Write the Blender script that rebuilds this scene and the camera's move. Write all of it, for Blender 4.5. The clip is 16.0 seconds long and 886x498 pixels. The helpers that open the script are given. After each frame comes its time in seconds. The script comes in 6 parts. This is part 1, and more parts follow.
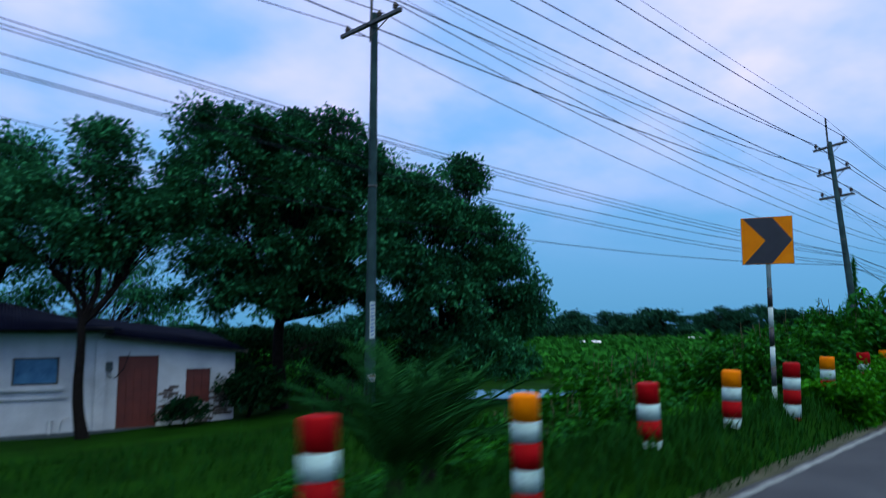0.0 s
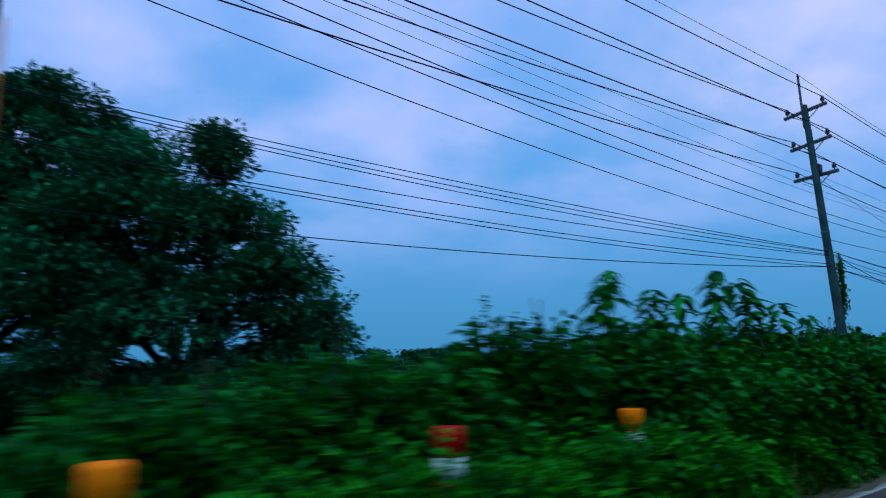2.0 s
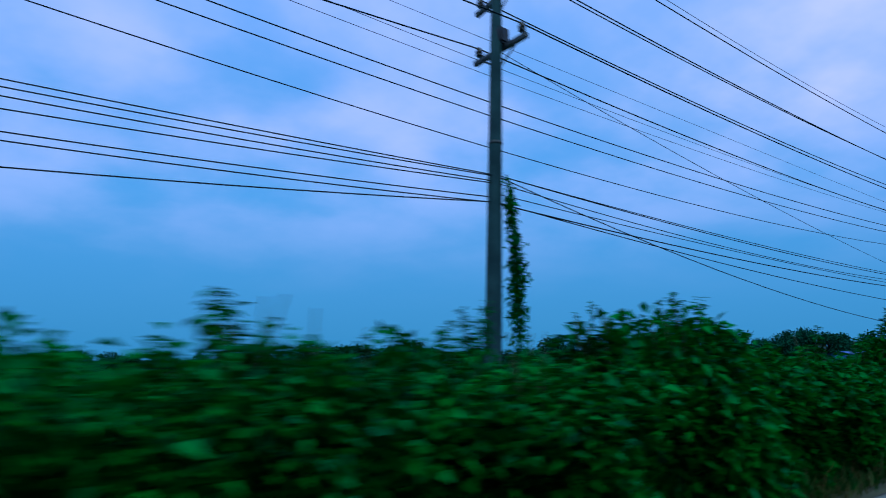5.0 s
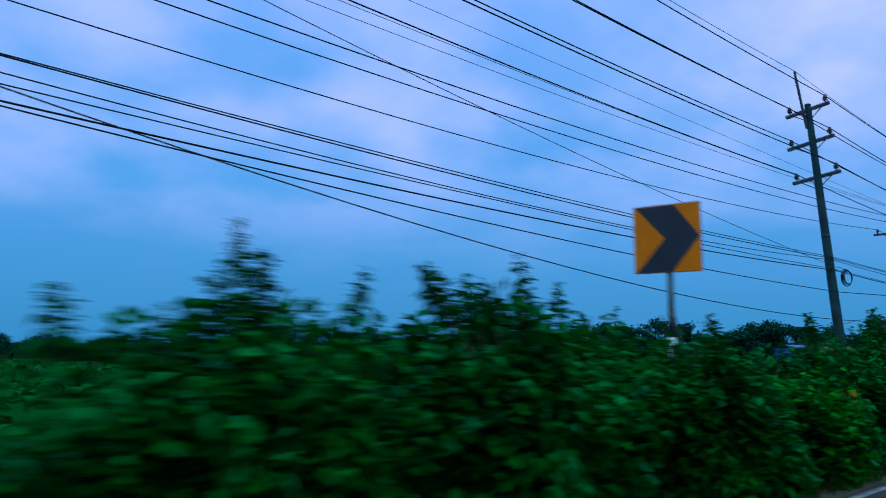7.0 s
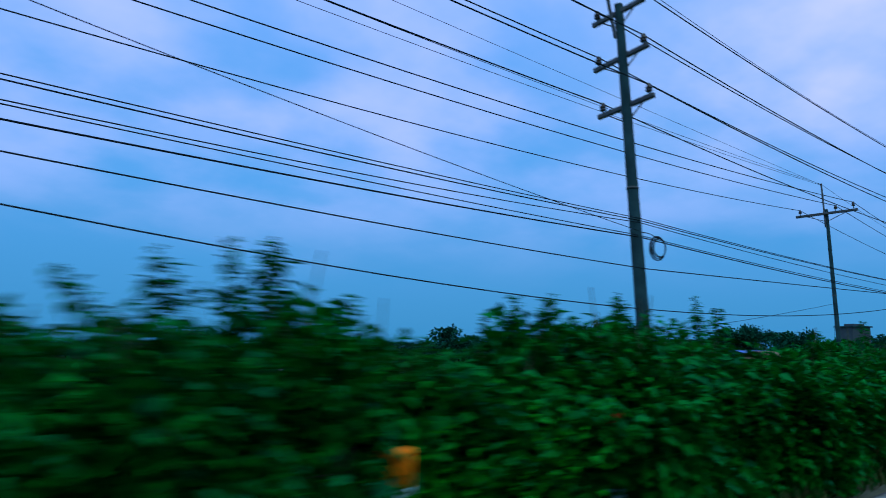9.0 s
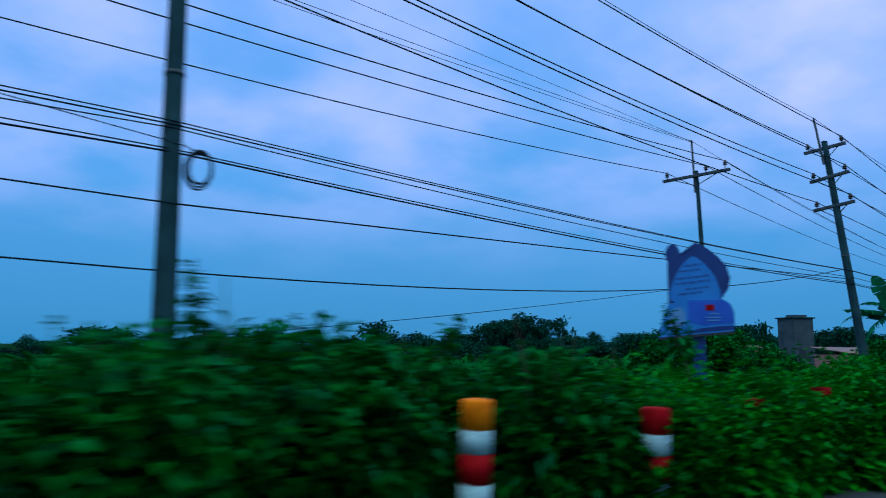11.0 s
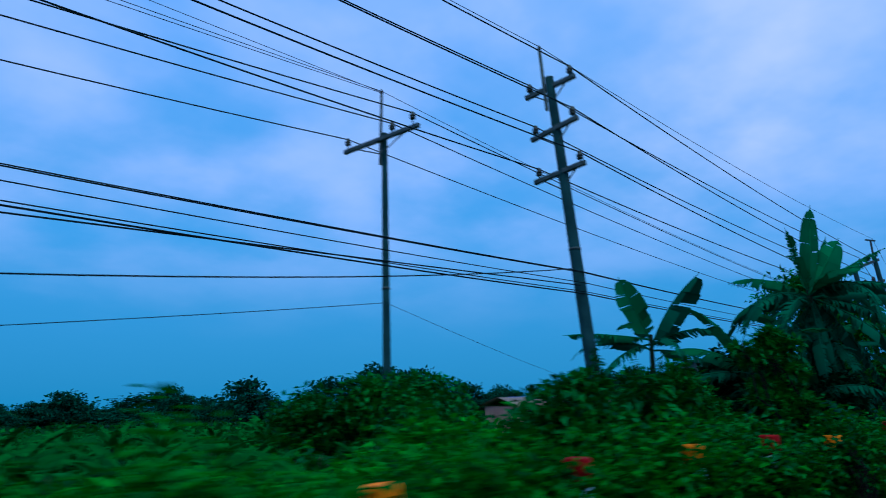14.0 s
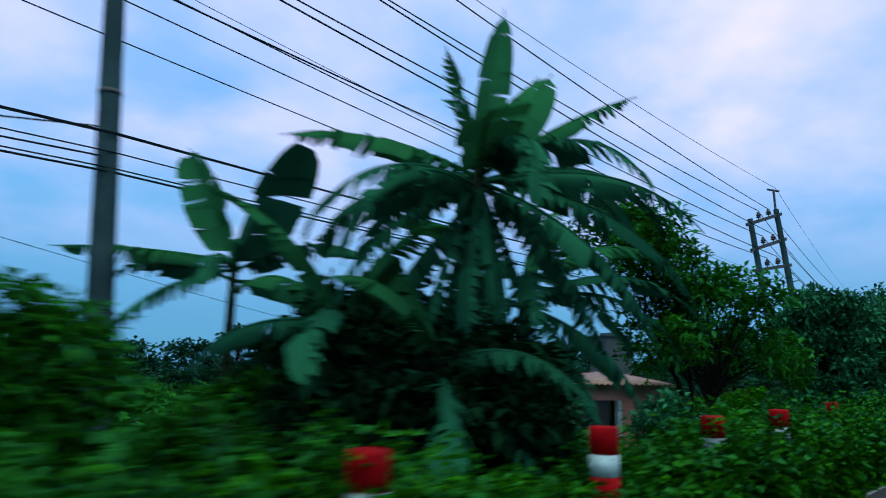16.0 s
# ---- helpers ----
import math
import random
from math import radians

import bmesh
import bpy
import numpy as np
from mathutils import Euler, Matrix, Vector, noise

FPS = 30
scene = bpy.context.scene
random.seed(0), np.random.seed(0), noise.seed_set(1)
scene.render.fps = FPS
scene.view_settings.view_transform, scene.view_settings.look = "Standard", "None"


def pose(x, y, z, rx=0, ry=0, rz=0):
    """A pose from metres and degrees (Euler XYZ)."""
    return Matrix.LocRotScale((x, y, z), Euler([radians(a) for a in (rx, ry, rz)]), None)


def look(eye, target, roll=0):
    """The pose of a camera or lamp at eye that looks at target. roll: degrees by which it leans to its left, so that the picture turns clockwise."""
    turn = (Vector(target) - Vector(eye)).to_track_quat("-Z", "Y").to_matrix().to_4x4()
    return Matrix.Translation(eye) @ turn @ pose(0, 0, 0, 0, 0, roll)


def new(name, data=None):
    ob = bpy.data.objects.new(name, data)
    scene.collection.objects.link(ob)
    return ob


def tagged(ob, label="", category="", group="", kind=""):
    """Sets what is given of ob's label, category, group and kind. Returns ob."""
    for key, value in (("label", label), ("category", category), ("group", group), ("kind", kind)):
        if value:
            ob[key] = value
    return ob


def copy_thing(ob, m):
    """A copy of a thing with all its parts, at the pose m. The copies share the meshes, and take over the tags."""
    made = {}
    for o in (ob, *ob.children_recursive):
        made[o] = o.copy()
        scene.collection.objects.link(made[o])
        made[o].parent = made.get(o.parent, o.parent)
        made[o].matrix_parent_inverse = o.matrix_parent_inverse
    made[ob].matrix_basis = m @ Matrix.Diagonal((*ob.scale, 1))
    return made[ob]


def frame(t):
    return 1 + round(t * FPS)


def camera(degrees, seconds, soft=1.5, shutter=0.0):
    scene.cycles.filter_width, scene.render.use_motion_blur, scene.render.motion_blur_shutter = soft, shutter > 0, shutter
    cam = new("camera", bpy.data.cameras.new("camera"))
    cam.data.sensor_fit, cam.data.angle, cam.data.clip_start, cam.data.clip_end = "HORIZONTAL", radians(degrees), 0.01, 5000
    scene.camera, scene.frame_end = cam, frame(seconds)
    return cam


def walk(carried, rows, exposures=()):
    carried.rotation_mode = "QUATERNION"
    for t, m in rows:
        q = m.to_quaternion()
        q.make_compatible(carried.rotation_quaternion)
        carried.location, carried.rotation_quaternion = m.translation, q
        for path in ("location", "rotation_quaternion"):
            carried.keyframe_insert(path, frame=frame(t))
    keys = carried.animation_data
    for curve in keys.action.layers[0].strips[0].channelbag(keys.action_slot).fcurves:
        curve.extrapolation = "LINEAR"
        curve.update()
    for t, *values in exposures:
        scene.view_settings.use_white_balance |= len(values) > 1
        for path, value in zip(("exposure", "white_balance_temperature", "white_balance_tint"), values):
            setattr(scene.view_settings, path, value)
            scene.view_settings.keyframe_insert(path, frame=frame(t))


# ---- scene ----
cam = camera(64.95, 16.0, 1.0, 0.65)

PATH = [
    (0, pose(-0.000, -0.000, 1.451, 96.343, -0.075, -44.456)),
    (0.5, pose(2.750, 0.037, 1.462, 100.447, 0.299, -42.054)),
    (1, pose(5.528, 0.048, 1.456, 102.422, -0.669, -41.628)),
    (1.5, pose(8.261, 0.023, 1.442, 100.975, 0.579, -40.444)),
    (2, pose(11.208, -0.023, 1.440, 99.024, 0.994, -39.006)),
    (2.5, pose(14.133, -0.028, 1.445, 99.003, 0.580, -38.378)),
    (3, pose(16.979, -0.000, 1.449, 98.849, 1.069, -38.600)),
    (3.2, pose(18.106, 0.022, 1.451, 98.600, 0.893, -38.440)),
    (5.5, pose(30.613, 0.591, 1.459, 98.851, 0.304, -38.588)),
    (6, pose(33.467, 0.639, 1.470, 97.829, 0.133, -39.076)),
    (6.5, pose(36.225, 0.672, 1.471, 98.165, -0.592, -39.380)),
    (7, pose(39.001, 0.787, 1.457, 97.856, -0.528, -39.347)),
    (7.5, pose(41.711, 0.829, 1.437, 97.975, -0.390, -38.617)),
    (8, pose(44.473, 0.877, 1.426, 97.567, -1.372, -38.657)),
    (8.5, pose(47.401, 0.967, 1.432, 97.471, -0.789, -39.797)),
    (9, pose(50.281, 1.011, 1.440, 98.131, -1.079, -39.247)),
    (9.5, pose(52.941, 0.945, 1.444, 97.484, -1.463, -38.805)),
    (9.7, pose(53.953, 0.932, 1.445, 96.853, -1.355, -39.683)),
    (11.8, pose(64.546, 0.917, 1.444, 98.530, -0.198, -40.900)),
    (12, pose(65.515, 0.995, 1.447, 98.385, -0.424, -41.430)),
    (12.5, pose(68.008, 1.108, 1.454, 100.376, 0.474, -41.837)),
    (13, pose(70.544, 1.210, 1.465, 102.031, -0.149, -42.242)),
    (13.5, pose(72.929, 1.231, 1.462, 102.204, 1.169, -43.117)),
    (14, pose(75.323, 1.333, 1.455, 102.463, 0.844, -43.146)),
    (14.5, pose(77.719, 1.450, 1.447, 101.316, 1.594, -44.643)),
    (15, pose(80.229, 1.571, 1.441, 100.077, 1.510, -45.135)),
    (15.5, pose(82.753, 1.721, 1.451, 99.618, 0.205, -45.995)),
    (16, pose(85.258, 1.847, 1.457, 100.129, -0.850, -46.100)),
]
EXPOSURES = [(0, 0.56, 8700, 16), (0.5, 0.42, 8300, 12), (1.0, 0.1, 7000, 7), (1.5, 0.1, 6750, 4), (2.0, 0.15, 7150, 7), (2.5, 0.15, 7200, 6), (3.2, 0.1, 6650, 4),
             (5.3, 0.1, 6400, 5), (9.7, 0.16, 6650, 6), (12.0, 0.1, 6300, 3), (13.5, 0.0, 5650, -8), (14.5, 0.05, 6200, -7), (15.0, 0.15, 6600, -2), (15.5, 0.44, 8250, 5), (16, 0.56, 9000, 10)]
walk(cam, PATH, EXPOSURES)

# ---- sky and light ----
world = bpy.data.worlds.new("overcast_dusk_sky")
scene.world = world
world.use_nodes = True


def sky_nodes():
    nt = world.node_tree
    nd, lk = nt.nodes, nt.links
    bg = nd["Background"]
    sky = nd.new("ShaderNodeTexSky")
    sky.sky_type, sky.sun_disc = "NISHITA", False
    sky.sun_elevation, sky.sun_rotation = radians(12), radians(230)
    tc = nd.new("ShaderNodeTexCoord")
    sep = nd.new("ShaderNodeSeparateXYZ")
    lk.new(tc.outputs["Generated"], sep.inputs[0])
    # clouds lie on a flat deck: direction divided by its height
    up = nd.new("ShaderNodeMath"); up.operation = "MAXIMUM"; up.inputs[1].default_value = 0.0
    lk.new(sep.outputs["Z"], up.inputs[0])
    add = nd.new("ShaderNodeMath"); add.operation = "ADD"; add.inputs[1].default_value = 0.28
    lk.new(up.outputs[0], add.inputs[0])
    div = nd.new("ShaderNodeVectorMath"); div.operation = "DIVIDE"
    comb = nd.new("ShaderNodeCombineXYZ")
    for k in range(3):
        lk.new(add.outputs[0], comb.inputs[k])
    lk.new(tc.outputs["Generated"], div.inputs[0]); lk.new(comb.outputs[0], div.inputs[1])
    big = nd.new("ShaderNodeTexNoise")
    big.inputs["Scale"].default_value, big.inputs["Detail"].default_value, big.inputs["Roughness"].default_value = CLOUD_SCALE, 5.0, 0.5
    shift = nd.new("ShaderNodeVectorMath"); shift.operation = "ADD"; shift.inputs[1].default_value = CLOUD_SHIFT
    lk.new(div.outputs[0], shift.inputs[0]); lk.new(shift.outputs[0], big.inputs["Vector"])
    mask = nd.new("ShaderNodeMapRange"); mask.interpolation_type = "SMOOTHSTEP"
    mask.inputs["From Min"].default_value, mask.inputs["From Max"].default_value = 0.31, 0.72
    lk.new(big.outputs["Fac"], mask.inputs["Value"])
    # clear air: deep blue low down, lighter blue above
    low = nd.new("ShaderNodeValToRGB")
    low.color_ramp.elements[0].position, low.color_ramp.elements[0].color = 0.0, (*SKY_LOW, 1)
    low.color_ramp.elements[1].position, low.color_ramp.elements[1].color = 0.55, (*SKY_HIGH, 1)
    e = low.color_ramp.elements.new(0.22); e.color = (*SKY_MID, 1)
    lk.new(sep.outputs["Z"], low.inputs["Fac"])
    air = nd.new("ShaderNodeMix"); air.data_type, air.blend_type = "RGBA", "ADD"
    air.inputs["Factor"].default_value = 0.002
    lk.new(low.outputs[0], air.inputs["A"]); lk.new(sky.outputs[0], air.inputs["B"])
    # clouds thin out towards the horizon
    rise = nd.new("ShaderNodeMapRange"); rise.interpolation_type = "SMOOTHSTEP"
    rise.inputs["From Min"].default_value, rise.inputs["From Max"].default_value = 0.06, 0.34
    lk.new(sep.outputs["Z"], rise.inputs["Value"])
    mul = nd.new("ShaderNodeMath"); mul.operation = "MULTIPLY"
    lk.new(mask.outputs[0], mul.inputs[0]); lk.new(rise.outputs[0], mul.inputs[1])
    # brighter cloud towards the sunken sun, ahead along the road
    glow = nd.new("ShaderNodeVectorMath"); glow.operation = "DOT_PRODUCT"
    glow.inputs[1].default_value = Vector((0.765, 0.407, 0.50)).normalized()
    lk.new(tc.outputs["Generated"], glow.inputs[0])
    gm = nd.new("ShaderNodeMapRange"); gm.interpolation_type = "SMOOTHSTEP"
    gm.inputs["From Min"].default_value, gm.inputs["From Max"].default_value = 0.935, 1.0
    lk.new(glow.outputs["Value"], gm.inputs["Value"])
    cl = nd.new("ShaderNodeMix"); cl.data_type = "RGBA"
    cl.inputs["A"].default_value, cl.inputs["B"].default_value = (*CLOUD, 1), (*CLOUD_BRIGHT, 1)
    lk.new(gm.outputs[0], cl.inputs["Factor"])
    mx = nd.new("ShaderNodeMath"); mx.operation = "MULTIPLY_ADD"; mx.use_clamp = True
    mx.inputs[1].default_value = 0.16
    lk.new(gm.outputs[0], mx.inputs[0]); lk.new(mul.outputs[0], mx.inputs[2])
    out = nd.new("ShaderNodeMix"); out.data_type = "RGBA"
    lk.new(mx.outputs[0], out.inputs["Factor"]); lk.new(air.outputs["Result"], out.inputs["A"]); lk.new(cl.outputs["Result"], out.inputs["B"])
    lk.new(out.outputs["Result"], bg.inputs["Color"])
    bg.inputs["Strength"].default_value = 1.0


CLOUD_SCALE, CLOUD_SHIFT = 1.9, (3.1, 0.4, 0.0)
SKY_LOW, SKY_MID, SKY_HIGH = (0.030, 0.24, 0.54), (0.075, 0.33, 0.80), (0.14, 0.37, 0.94)
CLOUD, CLOUD_BRIGHT = (0.39, 0.52, 1.07), (0.54, 0.61, 1.07)
sky_nodes()
lamp = bpy.data.lights.new("sun", "SUN")
lamp.energy, lamp.angle, lamp.color = 1.7, radians(80), (0.52, 0.74, 0.58)
sun = new("sun", lamp)
sun.matrix_world = look((-10, -16, 55), (0, 0, 0))



# ---- materials ----
def grain(name, dark, light, scale=6.0, rough=0.8, bump=0.2, fine=60.0, metal=0.0, random_amount=0.0, detail=6.0, island=False, spec=0.5):
    """Two scales of noise between two colours, with fine relief; random_amount varies whole objects or islands."""
    m = bpy.data.materials.new(name)
    m.use_nodes = True
    nd, lk = m.node_tree.nodes, m.node_tree.links
    p = nd["Principled BSDF"]
    tc = nd.new("ShaderNodeTexCoord")
    a, b = nd.new("ShaderNodeTexNoise"), nd.new("ShaderNodeTexNoise")
    a.inputs["Scale"].default_value, a.inputs["Detail"].default_value = scale, detail
    b.inputs["Scale"].default_value, b.inputs["Detail"].default_value = fine, 3.0
    for n in (a, b):
        lk.new(tc.outputs["Object"], n.inputs["Vector"])
    ad = nd.new("ShaderNodeMath"); ad.operation = "MULTIPLY_ADD"; ad.inputs[1].default_value = 0.35
    lk.new(b.outputs["Fac"], ad.inputs[0]); lk.new(a.outputs["Fac"], ad.inputs[2])
    mr = nd.new("ShaderNodeMapRange")
    mr.inputs["From Min"].default_value, mr.inputs["From Max"].default_value = 0.42, 0.92
    lk.new(ad.outputs[0], mr.inputs["Value"])
    mix = nd.new("ShaderNodeMix"); mix.data_type = "RGBA"
    mix.inputs["A"].default_value, mix.inputs["B"].default_value = (*dark, 1), (*light, 1)
    lk.new(mr.outputs[0], mix.inputs["Factor"])
    colour = mix.outputs["Result"]
    if random_amount:
        src = nd.new("ShaderNodeNewGeometry").outputs["Random Per Island"] if island else nd.new("ShaderNodeObjectInfo").outputs["Random"]
        v = nd.new("ShaderNodeMapRange")
        v.inputs["To Min"].default_value, v.inputs["To Max"].default_value = 1 - random_amount, 1 + random_amount
        lk.new(src, v.inputs["Value"])
        hs = nd.new("ShaderNodeHueSaturation")
        lk.new(v.outputs[0], hs.inputs["Value"]); lk.new(colour, hs.inputs["Color"])
        colour = hs.outputs["Color"]
    lk.new(colour, p.inputs["Base Color"])
    p.inputs["Roughness"].default_value, p.inputs["Metallic"].default_value = rough, metal
    p.inputs["Specular IOR Level"].default_value = spec
    if bump:
        bp = nd.new("ShaderNodeBump"); bp.inputs["Strength"].default_value = bump; bp.inputs["Distance"].default_value = 0.01
        lk.new(ad.outputs[0], bp.inputs["Height"]); lk.new(bp.outputs[0], p.inputs["Normal"])
    return m


def leafy(name, dark, light, rough=0.42, through_light=0.25, spread=0.35, spec=0.5):
    """Leaves: each leaf its own shade, a little light passes through."""
    m = bpy.data.materials.new(name)
    m.use_nodes = True
    nd, lk = m.node_tree.nodes, m.node_tree.links
    p, outp = nd["Principled BSDF"], nd["Material Output"]
    geo_n, tc = nd.new("ShaderNodeNewGeometry"), nd.new("ShaderNodeTexCoord")
    n = nd.new("ShaderNodeTexNoise"); n.inputs["Scale"].default_value, n.inputs["Detail"].default_value = 1.3, 4.0
    lk.new(tc.outputs["Object"], n.inputs["Vector"])
    ad = nd.new("ShaderNodeMath"); ad.operation = "MULTIPLY_ADD"; ad.inputs[1].default_value = 0.55
    lk.new(geo_n.outputs["Random Per Island"], ad.inputs[0]); lk.new(n.outputs["Fac"], ad.inputs[2])
    mr = nd.new("ShaderNodeMapRange"); mr.inputs["From Min"].default_value, mr.inputs["From Max"].default_value = 0.4, 1.15
    lk.new(ad.outputs[0], mr.inputs["Value"])
    mix = nd.new("ShaderNodeMix"); mix.data_type = "RGBA"
    mix.inputs["A"].default_value, mix.inputs["B"].default_value = (*dark, 1), (*light, 1)
    lk.new(mr.outputs[0], mix.inputs["Factor"])
    oi = nd.new("ShaderNodeObjectInfo")
    v = nd.new("ShaderNodeMapRange"); v.inputs["To Min"].default_value, v.inputs["To Max"].default_value = 1 - spread * 0.5, 1 + spread * 0.5
    lk.new(oi.outputs["Random"], v.inputs["Value"])
    hs = nd.new("ShaderNodeHueSaturation")
    lk.new(v.outputs[0], hs.inputs["Value"]); lk.new(mix.outputs["Result"], hs.inputs["Color"])
    lk.new(hs.outputs["Color"], p.inputs["Base Color"])
    p.inputs["Roughness"].default_value = rough
    p.inputs["Specular IOR Level"].default_value = 0.0
    # waxy green sheen
    gl = nd.new("ShaderNodeBsdfGlossy"); gl.inputs["Color"].default_value, gl.inputs["Roughness"].default_value = (0.03, 0.85, 0.40, 1), rough
    wax = nd.new("ShaderNodeMixShader"); wax.inputs[0].default_value = 0.35 * spec
    lk.new(p.outputs[0], wax.inputs[1]); lk.new(gl.outputs[0], wax.inputs[2])
    tr = nd.new("ShaderNodeBsdfTranslucent"); lk.new(hs.outputs["Color"], tr.inputs["Color"])
    sh = nd.new("ShaderNodeMixShader"); sh.inputs[0].default_value = through_light
    lk.new(wax.outputs[0], sh.inputs[1]); lk.new(tr.outputs[0], sh.inputs[2]); lk.new(sh.outputs[0], outp.inputs["Surface"])
    return m


ASPHALT = grain("worn_asphalt", (0.024, 0.029, 0.034), (0.060, 0.067, 0.074), 1.2, 0.85, 0.5, 180)
LINE = grain("worn_white_road_paint", (0.08, 0.09, 0.09), (0.26, 0.28, 0.28), 5.0, 0.85, 0.2, 90)
SOIL = grain("grassy_soil", (0.0006, 0.016, 0.001), (0.003, 0.048, 0.003), 0.7, 0.95, 0.6, 25, spec=0.02)
DIRT = grain("dusty_brown_soil", (0.016, 0.020, 0.008), (0.060, 0.060, 0.030), 2.0, 0.95, 0.5, 70)
BLADE = leafy("grass_blades", (0.0008, 0.018, 0.002), (0.004, 0.066, 0.006), 0.6, 0.3, 0.2, 0.05)
BLADE_DRY = leafy("dry_grass_blades", (0.045, 0.036, 0.012), (0.11, 0.085, 0.028), 0.6, 0.3, 0.2, 0.1)
# SHRUB_LIT is SHRUB brightened: light on the leaves is put into its colour
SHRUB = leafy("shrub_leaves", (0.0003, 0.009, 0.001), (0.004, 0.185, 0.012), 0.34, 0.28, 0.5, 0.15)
SHRUB_LIT = leafy("lit_shrub_leaves", (0.0012, 0.034, 0.002), (0.012, 0.350, 0.010), 0.36, 0.30, 0.6, 0.09)
TREE_LEAF = leafy("broad_tree_leaves", (0.0005, 0.014, 0.010), (0.006, 0.200, 0.085), 0.45, 0.22, 0.3, 0.20)
YELLOW_LEAF = leafy("yellow_green_leaves", (0.03, 0.09, 0.004), (0.12, 0.24, 0.012), 0.5, 0.3, 0.3, 0.05)
FIELD = leafy("field_crop_leaves", (0.0008, 0.036, 0.005), (0.005, 0.165, 0.018), 0.6, 0.2, 0.3, 0.05)
# bluish tone: distance haze is put into this leaf colour
FAR_LEAF = leafy("hazed_distant_leaves", (0.003, 0.036, 0.024), (0.010, 0.080, 0.046), 0.8, 0.2, 0.4, 0.05)
# shade below trees and bananas is put into this leaf colour
SHADE_LEAF = leafy("shade_toned_undergrowth_leaves", (0.0006, 0.010, 0.005), (0.003, 0.042, 0.016), 0.6, 0.15, 0.3, 0.04)
BANANA = leafy("banana_leaf", (0.0012, 0.045, 0.016), (0.006, 0.150, 0.050), 0.42, 0.3, 0.35, 0.12)
BANANA_OLD = leafy("hanging_banana_leaf", (0.0005, 0.024, 0.015), (0.002, 0.110, 0.058), 0.45, 0.2, 0.3, 0.10)
PALM = leafy("palm_leaflet", (0.0010, 0.024, 0.007), (0.006, 0.090, 0.020), 0.5, 0.2, 0.3, 0.06)
BARK = grain("grey_brown_bark", (0.004, 0.003, 0.003), (0.016, 0.012, 0.011), 9.0, 0.9, 0.9, 50, spec=0.1)
TWIG = grain("green_brown_stem", (0.03, 0.04, 0.015), (0.08, 0.085, 0.03), 9.0, 0.8, 0.3, 50)
PSEUDOSTEM = grain("banana_stem", (0.006, 0.016, 0.008), (0.020, 0.036, 0.018), 5.0, 0.7, 0.4, 40, spec=0.08)
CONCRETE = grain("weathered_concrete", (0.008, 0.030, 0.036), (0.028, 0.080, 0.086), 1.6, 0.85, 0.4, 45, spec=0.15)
CONCRETE_DARK = grain("rain_stained_concrete", (0.022, 0.040, 0.046), (0.060, 0.088, 0.095), 1.2, 0.85, 0.4, 40)
STEEL = grain("galvanised_steel", (0.025, 0.032, 0.036), (0.08, 0.095, 0.10), 6.0, 0.6, 0.2, 60, 0.3)
CERAMIC = grain("brown_glazed_porcelain", (0.014, 0.010, 0.010), (0.05, 0.032, 0.026), 8.0, 0.25, 0.05, 40)
WIRE = grain("weathered_conductor", (0.002, 0.009, 0.013), (0.007, 0.024, 0.030), 3.0, 0.8, 0.0, 20, spec=0.1)
CABLE = grain("black_cable_sheath", (0.002, 0.006, 0.009), (0.006, 0.016, 0.022), 3.0, 0.8, 0.0, 20, spec=0.1)
RED = grain("worn_red_paint", (0.20, 0.001, 0.002), (0.44, 0.003, 0.006), 7.0, 0.7, 0.3, 60, random_amount=0.12, spec=0.08)
ORANGE = grain("worn_orange_paint", (0.72, 0.13, 0.002), (0.98, 0.22, 0.004), 7.0, 0.7, 0.3, 60, random_amount=0.08, spec=0.08)
WHITE = grain("stained_white_paint", (0.11, 0.22, 0.22), (0.44, 0.64, 0.62), 7.0, 0.7, 0.3, 45, random_amount=0.12)
POLE_WHITE = grain("faded_white_pole_paint", (0.30, 0.42, 0.43), (0.50, 0.62, 0.62), 3.0, 0.7, 0.2, 45)
BLACK = grain("black_paint", (0.010, 0.011, 0.014), (0.03, 0.03, 0.036), 6.0, 0.5, 0.15, 50)
SIGN_YELLOW = grain("amber_sign_sheeting", (0.78, 0.17, 0.003), (0.95, 0.24, 0.004), 5.0, 0.5, 0.05, 60, spec=0.12)
SIGN_BLACK = grain("black_sign_sheeting", (0.010, 0.011, 0.016), (0.022, 0.022, 0.03), 5.0, 0.4, 0.05, 60)
BLUE_DARK = grain("deep_blue_enamel", (0.002, 0.024, 0.13), (0.004, 0.040, 0.20), 4.0, 0.4, 0.1, 50)
BLUE_MID = grain("mid_blue_enamel", (0.008, 0.17, 0.50), (0.018, 0.24, 0.62), 4.0, 0.4, 0.1, 50)
BLUE_ROYAL = grain("royal_blue_print", (0.006, 0.080, 0.46), (0.012, 0.115, 0.56), 4.0, 0.5, 0.05, 50)
BLUE_TEXT = grain("navy_lettering", (0.006, 0.075, 0.27), (0.012, 0.10, 0.32), 4.0, 0.5, 0.0, 50)
PALE = grain("pale_blue_lettering", (0.06, 0.22, 0.46), (0.12, 0.30, 0.54), 4.0, 0.5, 0.0, 50)
PLASTER = grain("damp_lime_plaster", (0.36, 0.38, 0.40), (0.66, 0.68, 0.70), 1.2, 0.9, 0.5, 30)
BRICK = grain("old_red_brick", (0.045, 0.032, 0.028), (0.115, 0.070, 0.058), 8.0, 0.9, 0.6, 60, random_amount=0.25)
PINK = grain("faded_pink_plaster", (0.34, 0.13, 0.10), (0.55, 0.24, 0.18), 1.6, 0.9, 0.4, 30)
